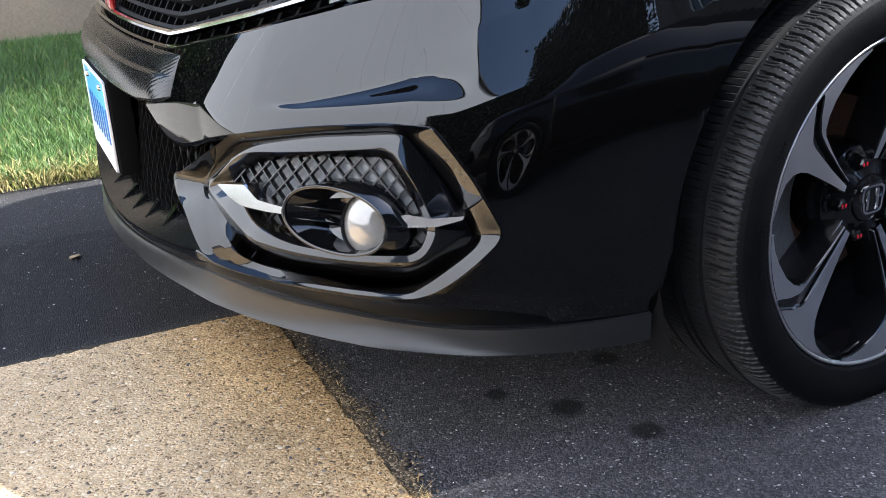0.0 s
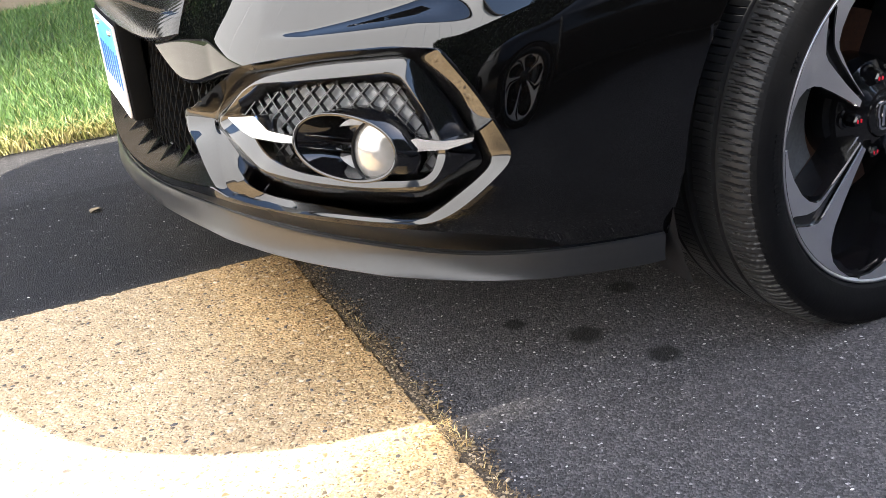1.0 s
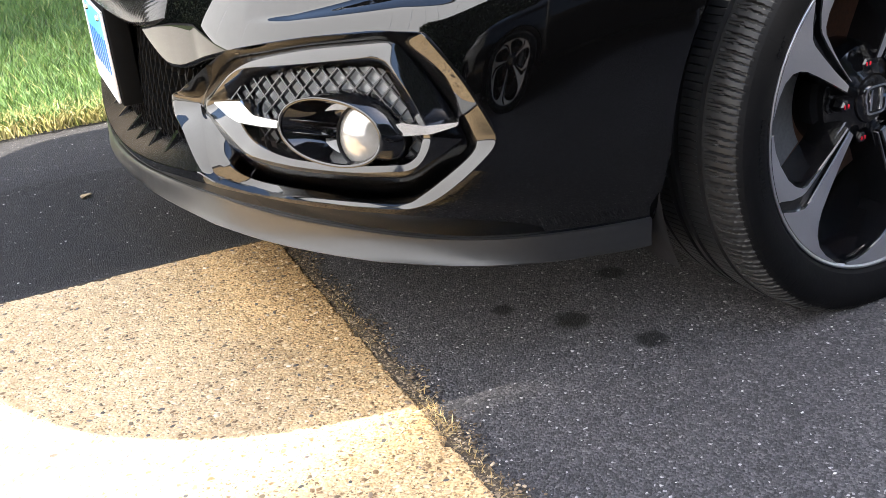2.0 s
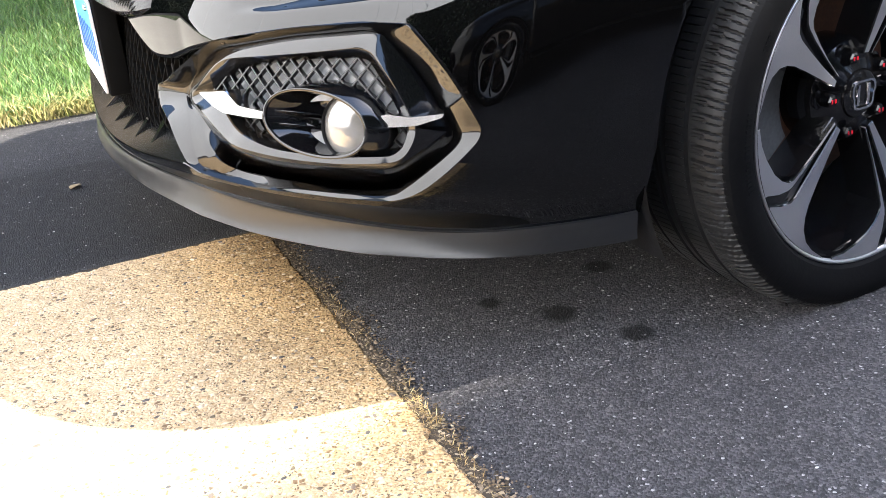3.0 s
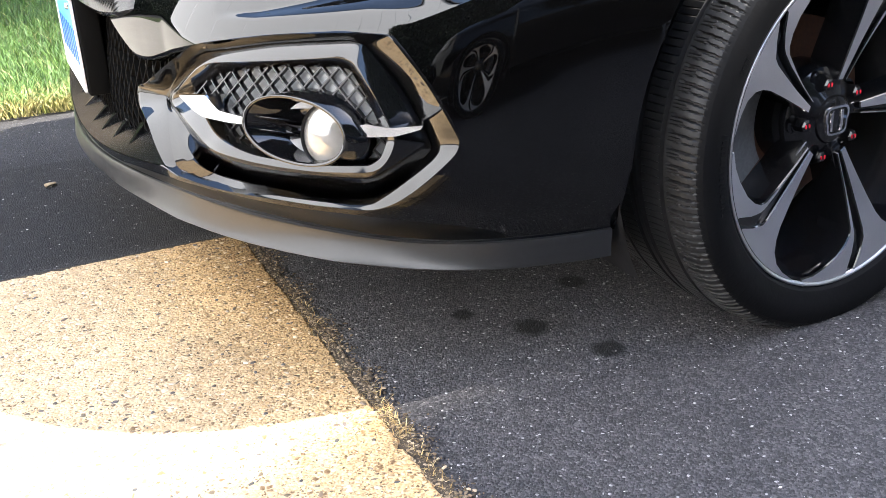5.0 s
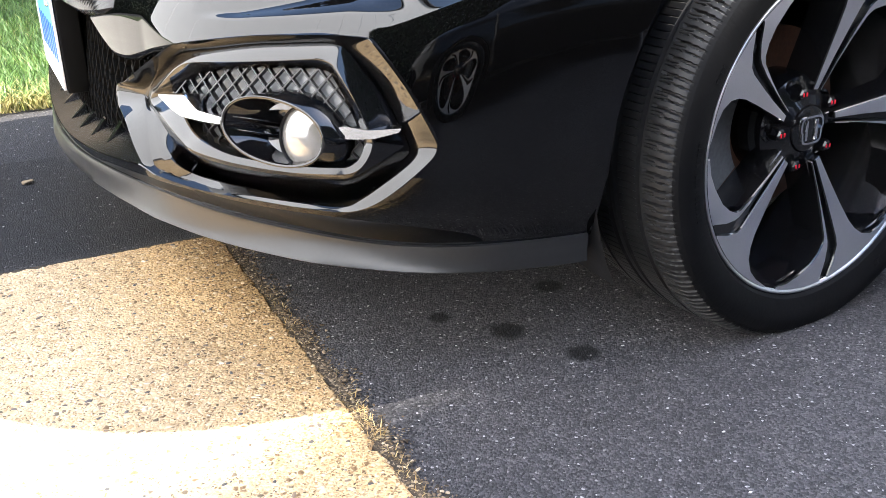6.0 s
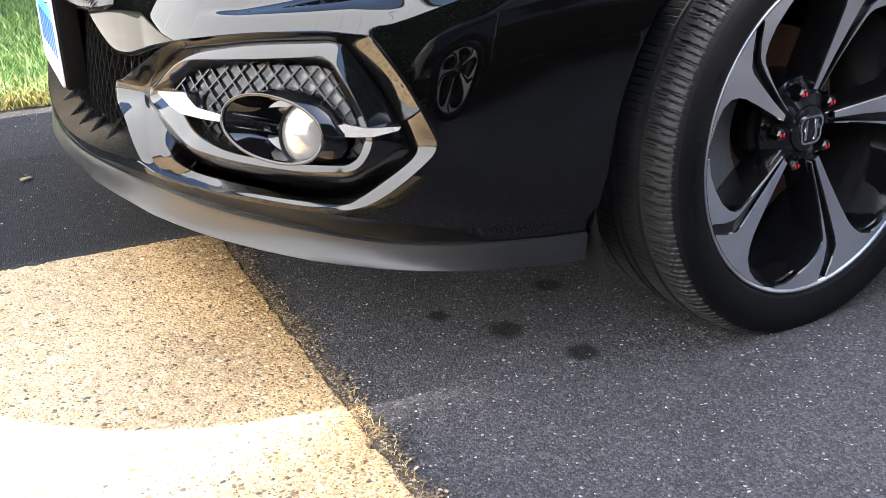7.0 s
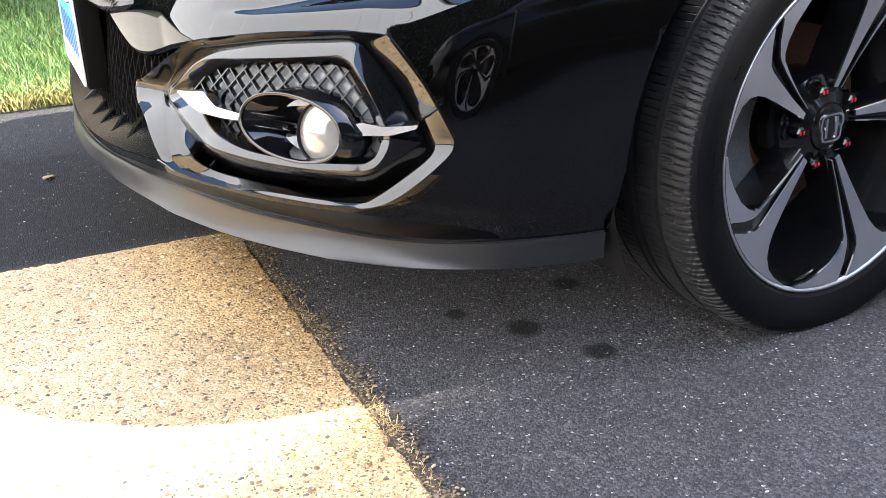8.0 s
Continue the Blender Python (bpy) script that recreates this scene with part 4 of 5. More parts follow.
def body_rest(car):
    """Bonnet, cabin, rear and underside: what casts the car's shadow."""
    bm = bmesh.new()
    loops = []
    for k, f in enumerate((1.0, 0.97, 0.9, 0.75, 0.5, 0.2)):
        z = 0.80 + 0.13 * (1 - f) ** 0.5
        lp = []
        for d in np.linspace(-90, 90, 61):
            p = skin(d, 0.80)
            lp.append((-0.36 + (p.x + 0.36) * f + (1 - f) * 0.1, YC + (p.y - YC) * (f * 0.25 + 0.75), z))
        loops.append([(0.80, lp[0][1], 0.86 + 0.12 * (1 - f) ** 0.5)] + lp + [(0.80, lp[-1][1], 0.86 + 0.12 * (1 - f) ** 0.5)])
    loft(bm, loops, closed=False, caps=(False, True))
    part("bonnet", bm, PAINT, car)

    def section(x, w, zb, zt, wt):
        pts = []
        for a in np.linspace(0, math.pi, 17):
            c, s = math.cos(a), math.sin(a)
            k = abs(s) ** 0.6
            pts.append((x, YC + (w * (1 - k) + wt * k) * math.copysign(abs(c) ** 0.5, c), zb + (zt - zb) * k))
        return pts
    bm = bmesh.new()
    loft(bm, [section(x, w, zb, zt, wt) for x, w, zb, zt, wt in ((0.25, 0.80, 0.86, 0.97, 0.75), (0.7, 0.84, 0.88, 1.18, 0.68), (1.15, 0.86, 0.88, 1.37, 0.6), (1.7, 0.86, 0.9, 1.41, 0.58), (2.4, 0.86, 0.92, 1.38, 0.58), (3.0, 0.82, 0.94, 1.20, 0.6), (3.4, 0.78, 0.95, 1.05, 0.62))],
         closed=False, caps=(False, False))
    part("cabin", bm, LAMPGLASS, car, "dark glazed cabin")
    for side in (-1, 1):
        bm = bmesh.new()
        loops = []
        for x in np.linspace(0.38, 3.2, 60):
            lo = 0.21
            for c in (0.0, 2.70):
                lo = max(lo, arch_low(x - c, 0.21))
            loops.append([(x, YC + side * (0.93 - 0.02 * (k / 10) ** 2 - 0.045 * max(0, k - 6) / 4), lo + (0.90 - lo) * k / 10) for k in range(11)])
        loft(bm, loops, closed=False)
        ob = part("flank", bm, PAINT, car)
        mod = ob.modifiers.new("thick", "SOLIDIFY")
        mod.thickness = 0.004
    bm = bmesh.new()
    loops = []
    for z, f in ((0.24, 0.98), (0.5, 1.0), (0.7, 0.98), (0.95, 0.9), (1.05, 0.75)):
        lp = []
        for a in np.linspace(-90, 90, 31):
            t = radians(a)
            c, s = abs(math.cos(t)), abs(math.sin(t))
            r = (c ** 2.8 + s ** 2.8) ** (-1 / 2.8)
            lp.append((3.2 + 0.4 * f * r * c, YC + math.copysign(0.93 * r * s, a) * (f * 0.3 + 0.7), z))
        loops.append(lp)
    loft(bm, loops, closed=False)
    part("rear_bumper", bm, PAINT, car)
    bm = bmesh.new()
    box(bm, -0.72, 3.4, YC - 0.55, YC + 0.55, 0.165, 0.24, 0.01)
    box(bm, 0.42, 2.28, YC - 0.88, YC + 0.88, 0.165, 0.24, 0.01)
    box(bm, -0.60, -0.40, YC - 0.72, YC + 0.72, 0.172, 0.24, 0.01)
    part("underside", bm, BLACK, car)
    # engine bay and wheel housings
    for c in (0.0, 2.70):
        for s in (-1, 1):
            bm = bmesh.new()
            loops = []
            for a in np.linspace(-25, 205, 40):
                x, z = c + 0.385 * math.cos(radians(a)), 0.32 + 0.385 * math.sin(radians(a))
                loops.append([(x, YC + s * 0.915, z), (x, YC + s * 0.60, z), (c + 0.1 * math.cos(radians(a)), YC + s * 0.58, 0.32 + 0.1 * math.sin(radians(a)))])
            loft(bm, loops, closed=False)
            part("wheel_housing", bm, BLACK, car)
    bm = bmesh.new()
    box(bm, -0.78, 0.5, YC - 0.60, YC + 0.60, 0.24, 0.78, 0.02)
    part("engine_bay", bm, BLACK, car)


# ---- wheel ----
def face_y(r):
    """How far the wheel's face lies outwards, by the radius: dished towards the hub."""
    return -0.056 - 0.045 * min(1.0, r / 0.235) ** 1.15


def polar(r, a, y):
    return (r * math.cos(radians(a)), y, r * math.sin(radians(a)))


def slab_of(bm, outline, deep, bevel=0.0016):
    """A plate with a polar outline, following the dish of the wheel. Front faces take material 0, the sides 1."""
    n = len(outline)
    cr = [Vector((r * math.cos(radians(a)), r * math.sin(radians(a)))) for r, a in outline]
    ins = []
    area = sum(cr[i - 1].x * cr[i].y - cr[i].x * cr[i - 1].y for i in range(n))
    for i in range(n):
        e0, e1 = (cr[i] - cr[i - 1]).normalized(), (cr[(i + 1) % n] - cr[i]).normalized()
        nn = Vector((-(e0.y + e1.y), e0.x + e1.x)) * (1 if area > 0 else -1)
        ins.append(cr[i] + (nn.normalized() * bevel if nn.length > 1e-6 else nn))
    front = [bm.verts.new((p.x, face_y(p.length), p.y)) for p in ins]
    edge = [bm.verts.new((p.x, face_y(p.length) + bevel, p.y)) for p in cr]
    back = [bm.verts.new((p.x * 0.985, face_y(p.length) + deep, p.y * 0.985)) for p in cr]
    f = bm.faces.new(front)
    f.material_index = 0
    for ring0, ring1, m in ((front, edge, 1), (edge, back, 1)):
        for i in range(n):
            j = (i + 1) % n
            g = bm.faces.new((ring0[i], ring0[j], ring1[j], ring1[i]))
            g.material_index = m
    return f


def arc(r, a0, a1, k):
    return [(r, a0 + (a1 - a0) * i / k) for i in range(k + 1)]


THIN = [(0.058, 2.2), (0.10, 0.2), (0.14, -1.6), (0.176, -3.0), (0.186, -4.6), (0.197, -8.5), (0.208, -14), (0.220, -22), (0.229, -28), (0.235, -34)] + arc(0.2405, -34, -9.5, 12) + [(0.236, -9.2), (0.214, -4.8), (0.195, -1.6), (0.185, -0.6), (0.156, 0.6), (0.11, 2.2), (0.058, 5.2)]
WIDE = [(0.058, 9.8), (0.11, 6.6), (0.156, 5.0), (0.188, 4.2), (0.200, 3.2), (0.218, -0.8), (0.238, -5.6)] + arc(0.2405, -5.0, 34, 18) + [(0.236, 32), (0.232, 26), (0.226, 21.5), (0.214, 18.2), (0.198, 16.4), (0.18, 15.6), (0.147, 15.8), (0.10, 17.2), (0.058, 20.5)]


def build_wheel(car, m):
    w = new("wheel")
    w.parent = car
    w.matrix_basis = m
    # tyre: grooves run round it, and cuts across its shoulders
    bm = bmesh.new()
    prof = [(0.235, -0.088), (0.243, -0.098), (0.252, -0.1065), (0.268, -0.1135), (0.279, -0.1152), (0.285, -0.1155), (0.289, -0.1150), (0.293, -0.1141), (0.297, -0.1128), (0.301, -0.1110), (0.3045, -0.108), (0.3075, -0.1055), (0.310, -0.1025), (0.3123, -0.0992), (0.3145, -0.0955), (0.3160, -0.0917), (0.3170, -0.088), (0.3178, -0.0835), (0.3184, -0.079), (0.3187, -0.0745), (0.3190, -0.070), (0.3192, -0.0655), (0.3193, -0.061),
            (0.3193, -0.0565), (0.312, -0.0550), (0.312, -0.0500), (0.3197, -0.0485), (0.3203, -0.028), (0.3205, -0.0135), (0.3130, -0.0120), (0.3130, -0.0060), (0.3205, -0.0045)]
    prof = prof + [(r, -y) for r, y in prof[::-1]]
    pitches, n = 92, 92 * 18
    loops = []
    for i in range(n):
        a = 2 * math.pi * i / n
        u = i / 18
        lp = []
        for r, y in prof:
            w_ = abs(y)
            bow = 0.20 * (max(0.0, w_ - 0.066) / 0.04) ** 2 * (1 if y < 0 else -1)
            cut, dent = 0.0, 0.0
            fade = min(1.0, max(0.0, (0.108 - w_) / 0.012)) if r > 0.302 else 0.0
            if 0.064 < w_ < 0.1095 and (u - bow) % 1 < 0.17:
                cut = 0.0065 * fade
            elif 0.0825 < w_ < 0.1095 and (u - bow - 0.50) % 1 < 0.09:
                cut = 0.0045 * fade
            elif 0.064 < w_ < 0.080 and ((u - bow - 0.36) % 1 < 0.06 or (u - bow - 0.60) % 1 < 0.06):
                cut = 0.003
            elif 0.015 < w_ < 0.045 and (u - 6 * w_) % 0.5 < 0.07:
                cut = 0.004
            elif w_ > 0.110 and 0.290 < r < 0.303 and (u - (0.303 - r) / 0.013 * 1.1) % 1 < 0.10:
                dent = 0.0003
            rr, yy = r - cut, y + (dent if y < 0 else -dent)
            lp.append((rr * math.cos(a), yy, max(-0.3023, rr * math.sin(a))))
        loops.append(lp)
    loft(bm, loops + [loops[0]], closed=False)
    bmesh.ops.remove_doubles(bm, verts=bm.verts, dist=0.00005)
    for f in bm.faces:
        c = f.calc_center_median()
        f.material_index = 1 if abs(c.y) < 0.1065 and math.hypot(c.x, c.z) > 0.285 else 0
    # unreadable raised sidewall marks
    for a0, k, r0 in ((150, 4, 0.266), (172, 9, 0.266), (186, 7, 0.266), (20, 9, 0.266), (60, 6, 0.266), (300, 9, 0.266)):
        for i in range(k):
            a = a0 + i * 1.5
            q = [polar(r0, a, -0.1139), polar(r0, a + 0.9, -0.1139), polar(r0 + 0.009, a + 0.9, -0.1157), polar(r0 + 0.009, a, -0.1157)]
            b = [polar(r0, a, -0.111), polar(r0, a + 0.9, -0.111), polar(r0 + 0.009, a + 0.9, -0.112), polar(r0 + 0.009, a, -0.112)]
            loft(bm, [b, q], caps=(True, True))
    tyre = part("tyre", bm, [RUBBER, TREAD], w, "black low-profile tyre with cut shoulders", angle=16)
    rim = w
    bm = bmesh.new()
    lathe(bm, [(0.2385, -0.0990), (0.2408, -0.1020), (0.2425, -0.1032), (0.2445, -0.1034), (0.2455, -0.1025), (0.2458, -0.098), (0.244, -0.09)], 120)
    part("flange", bm, FLANGE, rim, "bright machined rim edge", angle=25)
    bm = bmesh.new()
    lathe(bm, [(0.2395, -0.098), (0.236, -0.085), (0.228, -0.06), (0.222, -0.02), (0.218, 0.05), (0.225, 0.09), (0.24, 0.10)], 96)
    part("barrel", bm, BARREL, rim, "dark polished rim barrel")
    for i in range(5):
        sp = 68.5 + 72 * i
        bm = bmesh.new()
        # black body under the two blades
        whole = [(0.045, 1), (0.10, 0.6), (0.14, -1.2), (0.176, -2.6), (0.19, -5.5), (0.212, -16), (0.233, -33), (0.239, -33)] + arc(0.240, -30, 32, 14) + [(0.233, 30), (0.224, 21.5), (0.198, 16.0), (0.147, 15.4), (0.10, 16.8), (0.045, 21)]
        slab_of(bm, [(r, a + sp) for r, a in whole], 0.052)
        bmesh.ops.translate(bm, verts=bm.verts, vec=(0, 0.0085, 0))
        ob = part("spoke_body", bm, POCKET, None, angle=25)
        ob.parent = rim
        for ol in (THIN, WIDE):
            bm = bmesh.new()
            slab_of(bm, [(r, a + sp) for r, a in ol], 0.016)
            bl = part("spoke_blade", bm, [MACHINED, POCKET], rim, "machined silver spoke blade", angle=25)
    # hub, cap and nuts
    bm = bmesh.new()
    lathe(bm, [(0.036, -0.062), (0.045, -0.057), (0.060, -0.050), (0.074, -0.040), (0.080, -0.025), (0.080, 0.02), (0.0, 0.02)], 60)
    part("hub", bm, POCKET, rim, "gloss black hub")
    bm = bmesh.new()
    lathe(bm, [(0.0001, -0.0695), (0.018, -0.069), (0.029, -0.0675), (0.034, -0.065), (0.0355, -0.061), (0.0355, -0.05)], 48)
    cap = part("centre_cap", bm, POCKET, rim, "gloss black centre cap with a plain chrome mark")
    bm = bmesh.new()
    fo, fi = [], []
    for i in range(32):
        a = 2 * math.pi * i / 32
        c, s = math.cos(a), math.sin(a)
        r = (abs(c) ** 5 + abs(s) ** 5) ** (-1 / 5)
        k = 1.08 if s > 0 else 0.94
        fo.append((0.0225 * r * c * k, 0.0215 * r * s))
        fi.append((0.0192 * r * c * k, 0.0185 * r * s))
    loft(bm, [[(x, -0.067, z) for x, z in fo], [(x, -0.0722, z) for x, z in fo], [(x, -0.0722, z) for x, z in fi], [(x, -0.067, z) for x, z in fi]])
    for x in (-0.0105, 0.0105):
        box(bm, x - 0.0026, x + 0.0026, -0.0718, -0.067, -0.0155, 0.0155, 0.0008)
    part("cap_mark", bm, CHROME, rim, "plain chrome frame", angle=25)
    for i in range(5):
        a = radians(108 + 72 * i)
        o = Vector((0.057 * math.cos(a), 0, 0.057 * math.sin(a)))
        bm = bmesh.new()
        lathe(bm, [(0.0165, -0.03), (0.0165, -0.046), (0.013, -0.0475), (0.0125, -0.050)], 24)
        bmesh.ops.translate(bm, verts=bm.verts, vec=o)
        part("nut_seat", bm, POCKET, rim)
        bm = bmesh.new()
        lathe(bm, [(0.0001, -0.0675), (0.006, -0.067), (0.0088, -0.0645), (0.0098, -0.061), (0.0102, -0.040)], 6)
        bmesh.ops.translate(bm, verts=bm.verts, vec=o)
        nut = part("lug_nut", bm, POCKET, rim, "black lug nut", angle=20)
        for dx in (-0.0035, 0.0035):
            bm = bmesh.new()
            box(bm, dx - 0.0011, dx + 0.0011, -0.0685, -0.066, -0.0028, 0.0028, 0.0004, Matrix.Translation(o))
            part("red_mark", bm, REDGLOSS, rim, "small bright red mark")
    # brake
    bm = bmesh.new()
    lathe(bm, [(0.07, 0.0), (0.075, 0.012), (0.141, 0.012), (0.141, 0.018), (0.141, 0.034), (0.07, 0.034)], 64)
    part("brake_disc", bm, RUST, w, "rust-tinted brake disc")
    bm = bmesh.new()
    loops = []
    for a in np.linspace(150, 212, 14):
        loops.append([polar(0.105, a, -0.012), polar(0.155, a, -0.020), polar(0.172, a, -0.004), polar(0.172, a, 0.06), polar(0.10, a, 0.06)])
    loft(bm, loops, caps=(True, True))
    part("caliper", bm, CALIPER, w, "grey cast brake caliper")
    return w


car = thing("car", "glossy black car with a dark front lip, parked on the driveway", "car")
build_nose(car)
build_fog_surround(car)
build_fog_lamp(car)
build_front(car)
body_rest(car)
front_wheel = build_wheel(car, pose(0, 0.11, 0.3205, 0, 0, 5.9))
for x, y, turn in ((0.0, 2 * YC - 0.11, 185.9), (2.70, 0.115, 0), (2.70, 2 * YC - 0.115, 180)):
    made = copy_thing(front_wheel, pose(x, y, 0.3205, 0, 0, turn))
# ---- what stands around, out of view but mirrored in the paint ----
SIDING = mat("white_siding", (0.91, 0.92, 0.95), 0.6, var=0.05, scale=2.0)
DARKSIDING = mat("dark_brown_siding", (0.05, 0.042, 0.036), 0.7, var=0.2, scale=2.0)
SHINGLE = mat("grey_shingles", (0.09, 0.09, 0.1), 0.85, var=0.3, bump=0.3)
DARKPANE = mat("window_glass", (0.02, 0.025, 0.03), 0.05, var=0.05)


def house(label, m, w, d, h, siding, openings):
    """A two-storey house: w along its front, d deep, its front at local y = 0; openings: (x, z, width, height)."""
    t = thing("house", label, "house")
    t.matrix_basis = m
    bm = bmesh.new()
    box(bm, 0, w, 0.0, d, -0.1, h - 0.15)
    part("wall", bm, siding, t, smooth=False)
    for i in range(int(w / 1.6)):
        bm = bmesh.new()
        x = 0.8 + i * 1.6
        box(bm, x - 0.02, x + 0.02, -0.015, 0.002, 0.2, h - 0.2)
        part("batten", bm, siding, t, smooth=False)
    bm = bmesh.new()
    e, r = 0.35, min(w, d) * 0.5
    lo = [(-e, -e, h), (w + e, -e, h), (w + e, d + e, h), (-e, d + e, h)]
    base = [(x, y, h - 0.18) for x, y, z in lo]
    top = [(r, r, h + r * 0.45), (w - r, r, h + r * 0.45), (w - r, d - r, h + r * 0.45), (r, d - r, h + r * 0.45)]
    loft(bm, [base, lo, top], caps=(True, True))
    part("roof", bm, SHINGLE, t, "grey shingled hip roof", smooth=False)
    for x, z, ow, oh in openings:
        win = new("window")
        win.parent = t
        bm = bmesh.new()
        for x0, x1, z0, z1 in ((x - 0.1, x, z - 0.1, z + oh + 0.1), (x + ow, x + ow + 0.1, z - 0.1, z + oh + 0.1), (x, x + ow, z - 0.1, z), (x, x + ow, z + oh, z + oh + 0.1), (x + ow / 2 - 0.03, x + ow / 2 + 0.03, z, z + oh)):
            box(bm, x0, x1, -0.09, 0.02, z0, z1)
        part("window_frame", bm, WHITE, win, smooth=False)
        bm = bmesh.new()
        box(bm, x, x + ow, -0.045, -0.03, z, z + oh)
        part("pane", bm, DARKPANE, win, smooth=False)
    return t


# white house across the drive, in full sun
house("tall white sided house facing the parked car", pose(-7.5, -19.6, 0, 0, 0, 90), 26.1, 9, 11.5, SIDING,
      [])
# dark house added unseen behind, so that its shade lies over this side of the drive
house("dark brown house added out of view to shade the driveway", pose(5.91, -2.97, 0, 0, 0, -80), 9, 11, 9.0, DARKSIDING, [(2, 1.0, 1.2, 1.5), (5, 1.0, 1.2, 1.5), (2, 5.0, 1.2, 1.5), (5, 5.0, 1.2, 1.5)])

# another dark car on the next bay
other = copy_thing(car, pose(-0.75, -3.78, 0))
tagged(other, "second black car parked on the neighbouring bay", "car")


# ---- loose ground cover ----
def blades(name, label, spots, height, width, lean, material, seed, base=0.0):
    """Thin bent blades of grass in one mesh."""
    rs = np.random.RandomState(seed)
    k = len(spots)
    a = rs.rand(k) * 2 * math.pi
    h = height * (0.55 + 0.75 * rs.rand(k))
    w = width * (0.7 + 0.6 * rs.rand(k))
    ln = lean * (0.3 + rs.rand(k)) * h
    la = rs.rand(k) * 2 * math.pi
    b0 = np.stack([spots[:, 0], spots[:, 1], np.full(k, base)], 1)
    side = np.stack([np.cos(a), np.sin(a), np.zeros(k)], 1) * w[:, None] / 2
    bend = np.stack([np.cos(la), np.sin(la), np.zeros(k)], 1)
    mid_ = b0 + bend * (ln * 0.35)[:, None] + np.array([0, 0, 1.0]) * (h * 0.6)[:, None]
    tip = b0 + bend * ln[:, None] + np.array([0, 0, 1.0]) * h[:, None]
    v = np.stack([b0 - side, b0 + side, mid_ + side * 0.8, mid_ - side * 0.8, tip], 1).reshape(-1, 3)
    i = np.arange(k) * 5
    quads = np.stack([i, i + 1, i + 2, i + 3], 1).tolist()
    tris = np.stack([i + 3, i + 2, i + 4], 1).tolist()
    me = bpy.data.meshes.new(name)
    me.from_pydata(v.tolist(), [], quads + tris)
    me.update()
    ob = new(name, me)
    finish(ob, material, smooth=False)
    return tagged(settled(ob), label, "grass", kind="stuff")


rs = np.random.RandomState(5)
GREEN = island_material("grass_green", [(0.0, (0.028, 0.07, 0.010)), (0.6, (0.052, 0.12, 0.016)), (0.92, (0.10, 0.17, 0.03)), (1.0, (0.24, 0.22, 0.08))], 0.6)
STRAW = island_material("dry_grass", [(0.0, (0.22, 0.13, 0.04)), (0.5, (0.42, 0.29, 0.11)), (1.0, (0.55, 0.44, 0.22))], 0.7)
sp = np.stack([rs.uniform(-1.87, 1.1, 80000), 2.20 + 3.55 * rs.rand(80000) ** 1.25], 1)
blades("lawn_grass", "short green lawn grass beside the driveway", sp, 0.048, 0.0034, 0.8, GREEN, 1, 0.015)
sp = np.stack([rs.uniform(-1.87, 1.1, 7000), 2.16 + 0.22 * rs.rand(7000) ** 1.6], 1)
blades("dry_lawn_edge", "yellowed grass along the lawn edge", sp, 0.05, 0.004, 1.0, island_material("yellow_grass", [(0.0, (0.13, 0.16, 0.03)), (0.5, (0.28, 0.24, 0.08)), (1.0, (0.45, 0.38, 0.18))], 0.7), 2, 0.005)
y = np.concatenate([rs.uniform(-0.32, 0.87, 90), rs.normal(0.09, 0.035, 170), rs.normal(0.45, 0.06, 80), rs.normal(-0.04, 0.05, 70)])
sp = np.stack([-0.697 + rs.normal(0, 0.007, len(y)), y], 1)
blades("joint_grass", "dry straw-coloured grass in the joint of the slab", sp, 0.008, 0.0016, 2.4, STRAW, 3, 0.001)


def pebbles(name, label, spots, sizes, z, material, seed, category="gravel"):
    rs = np.random.RandomState(seed)
    ico = [(0, 0, 1), (0.89, 0, 0.35), (0.28, 0.85, 0.35), (-0.72, 0.53, 0.35), (-0.72, -0.53, 0.35), (0.28, -0.85, 0.35), (1.0, 0, -0.3), (0.31, 0.95, -0.3), (-0.81, 0.59, -0.3), (-0.81, -0.59, -0.3), (0.31, -0.95, -0.3)]
    fc = [(0, 1, 2), (0, 2, 3), (0, 3, 4), (0, 4, 5), (0, 5, 1), (1, 6, 7, 2), (2, 7, 8, 3), (3, 8, 9, 4), (4, 9, 10, 5), (5, 10, 6, 1)]
    ico = np.array(ico)
    vs, fs = [], []
    for i, (x, y) in enumerate(spots):
        a = rs.rand() * 6.28
        s = sizes[i]
        p = ico * np.array([s * (0.8 + 0.6 * rs.rand()), s * (0.6 + 0.3 * rs.rand()), s * (0.28 + 0.2 * rs.rand())]) * (0.85 + 0.3 * rs.rand(11, 1))
        c, sn = math.cos(a), math.sin(a)
        p = np.stack([p[:, 0] * c - p[:, 1] * sn + x, p[:, 0] * sn + p[:, 1] * c + y, p[:, 2] + z], 1)
        fs += [tuple(k + len(vs) for k in f) for f in fc]
        vs += p.tolist()
    me = bpy.data.meshes.new(name)
    me.from_pydata(vs, [], fs)
    me.update()
    ob = new(name, me)
    finish(ob, material, smooth=True, angle=50)
    return tagged(settled(ob), label, category, kind="stuff")


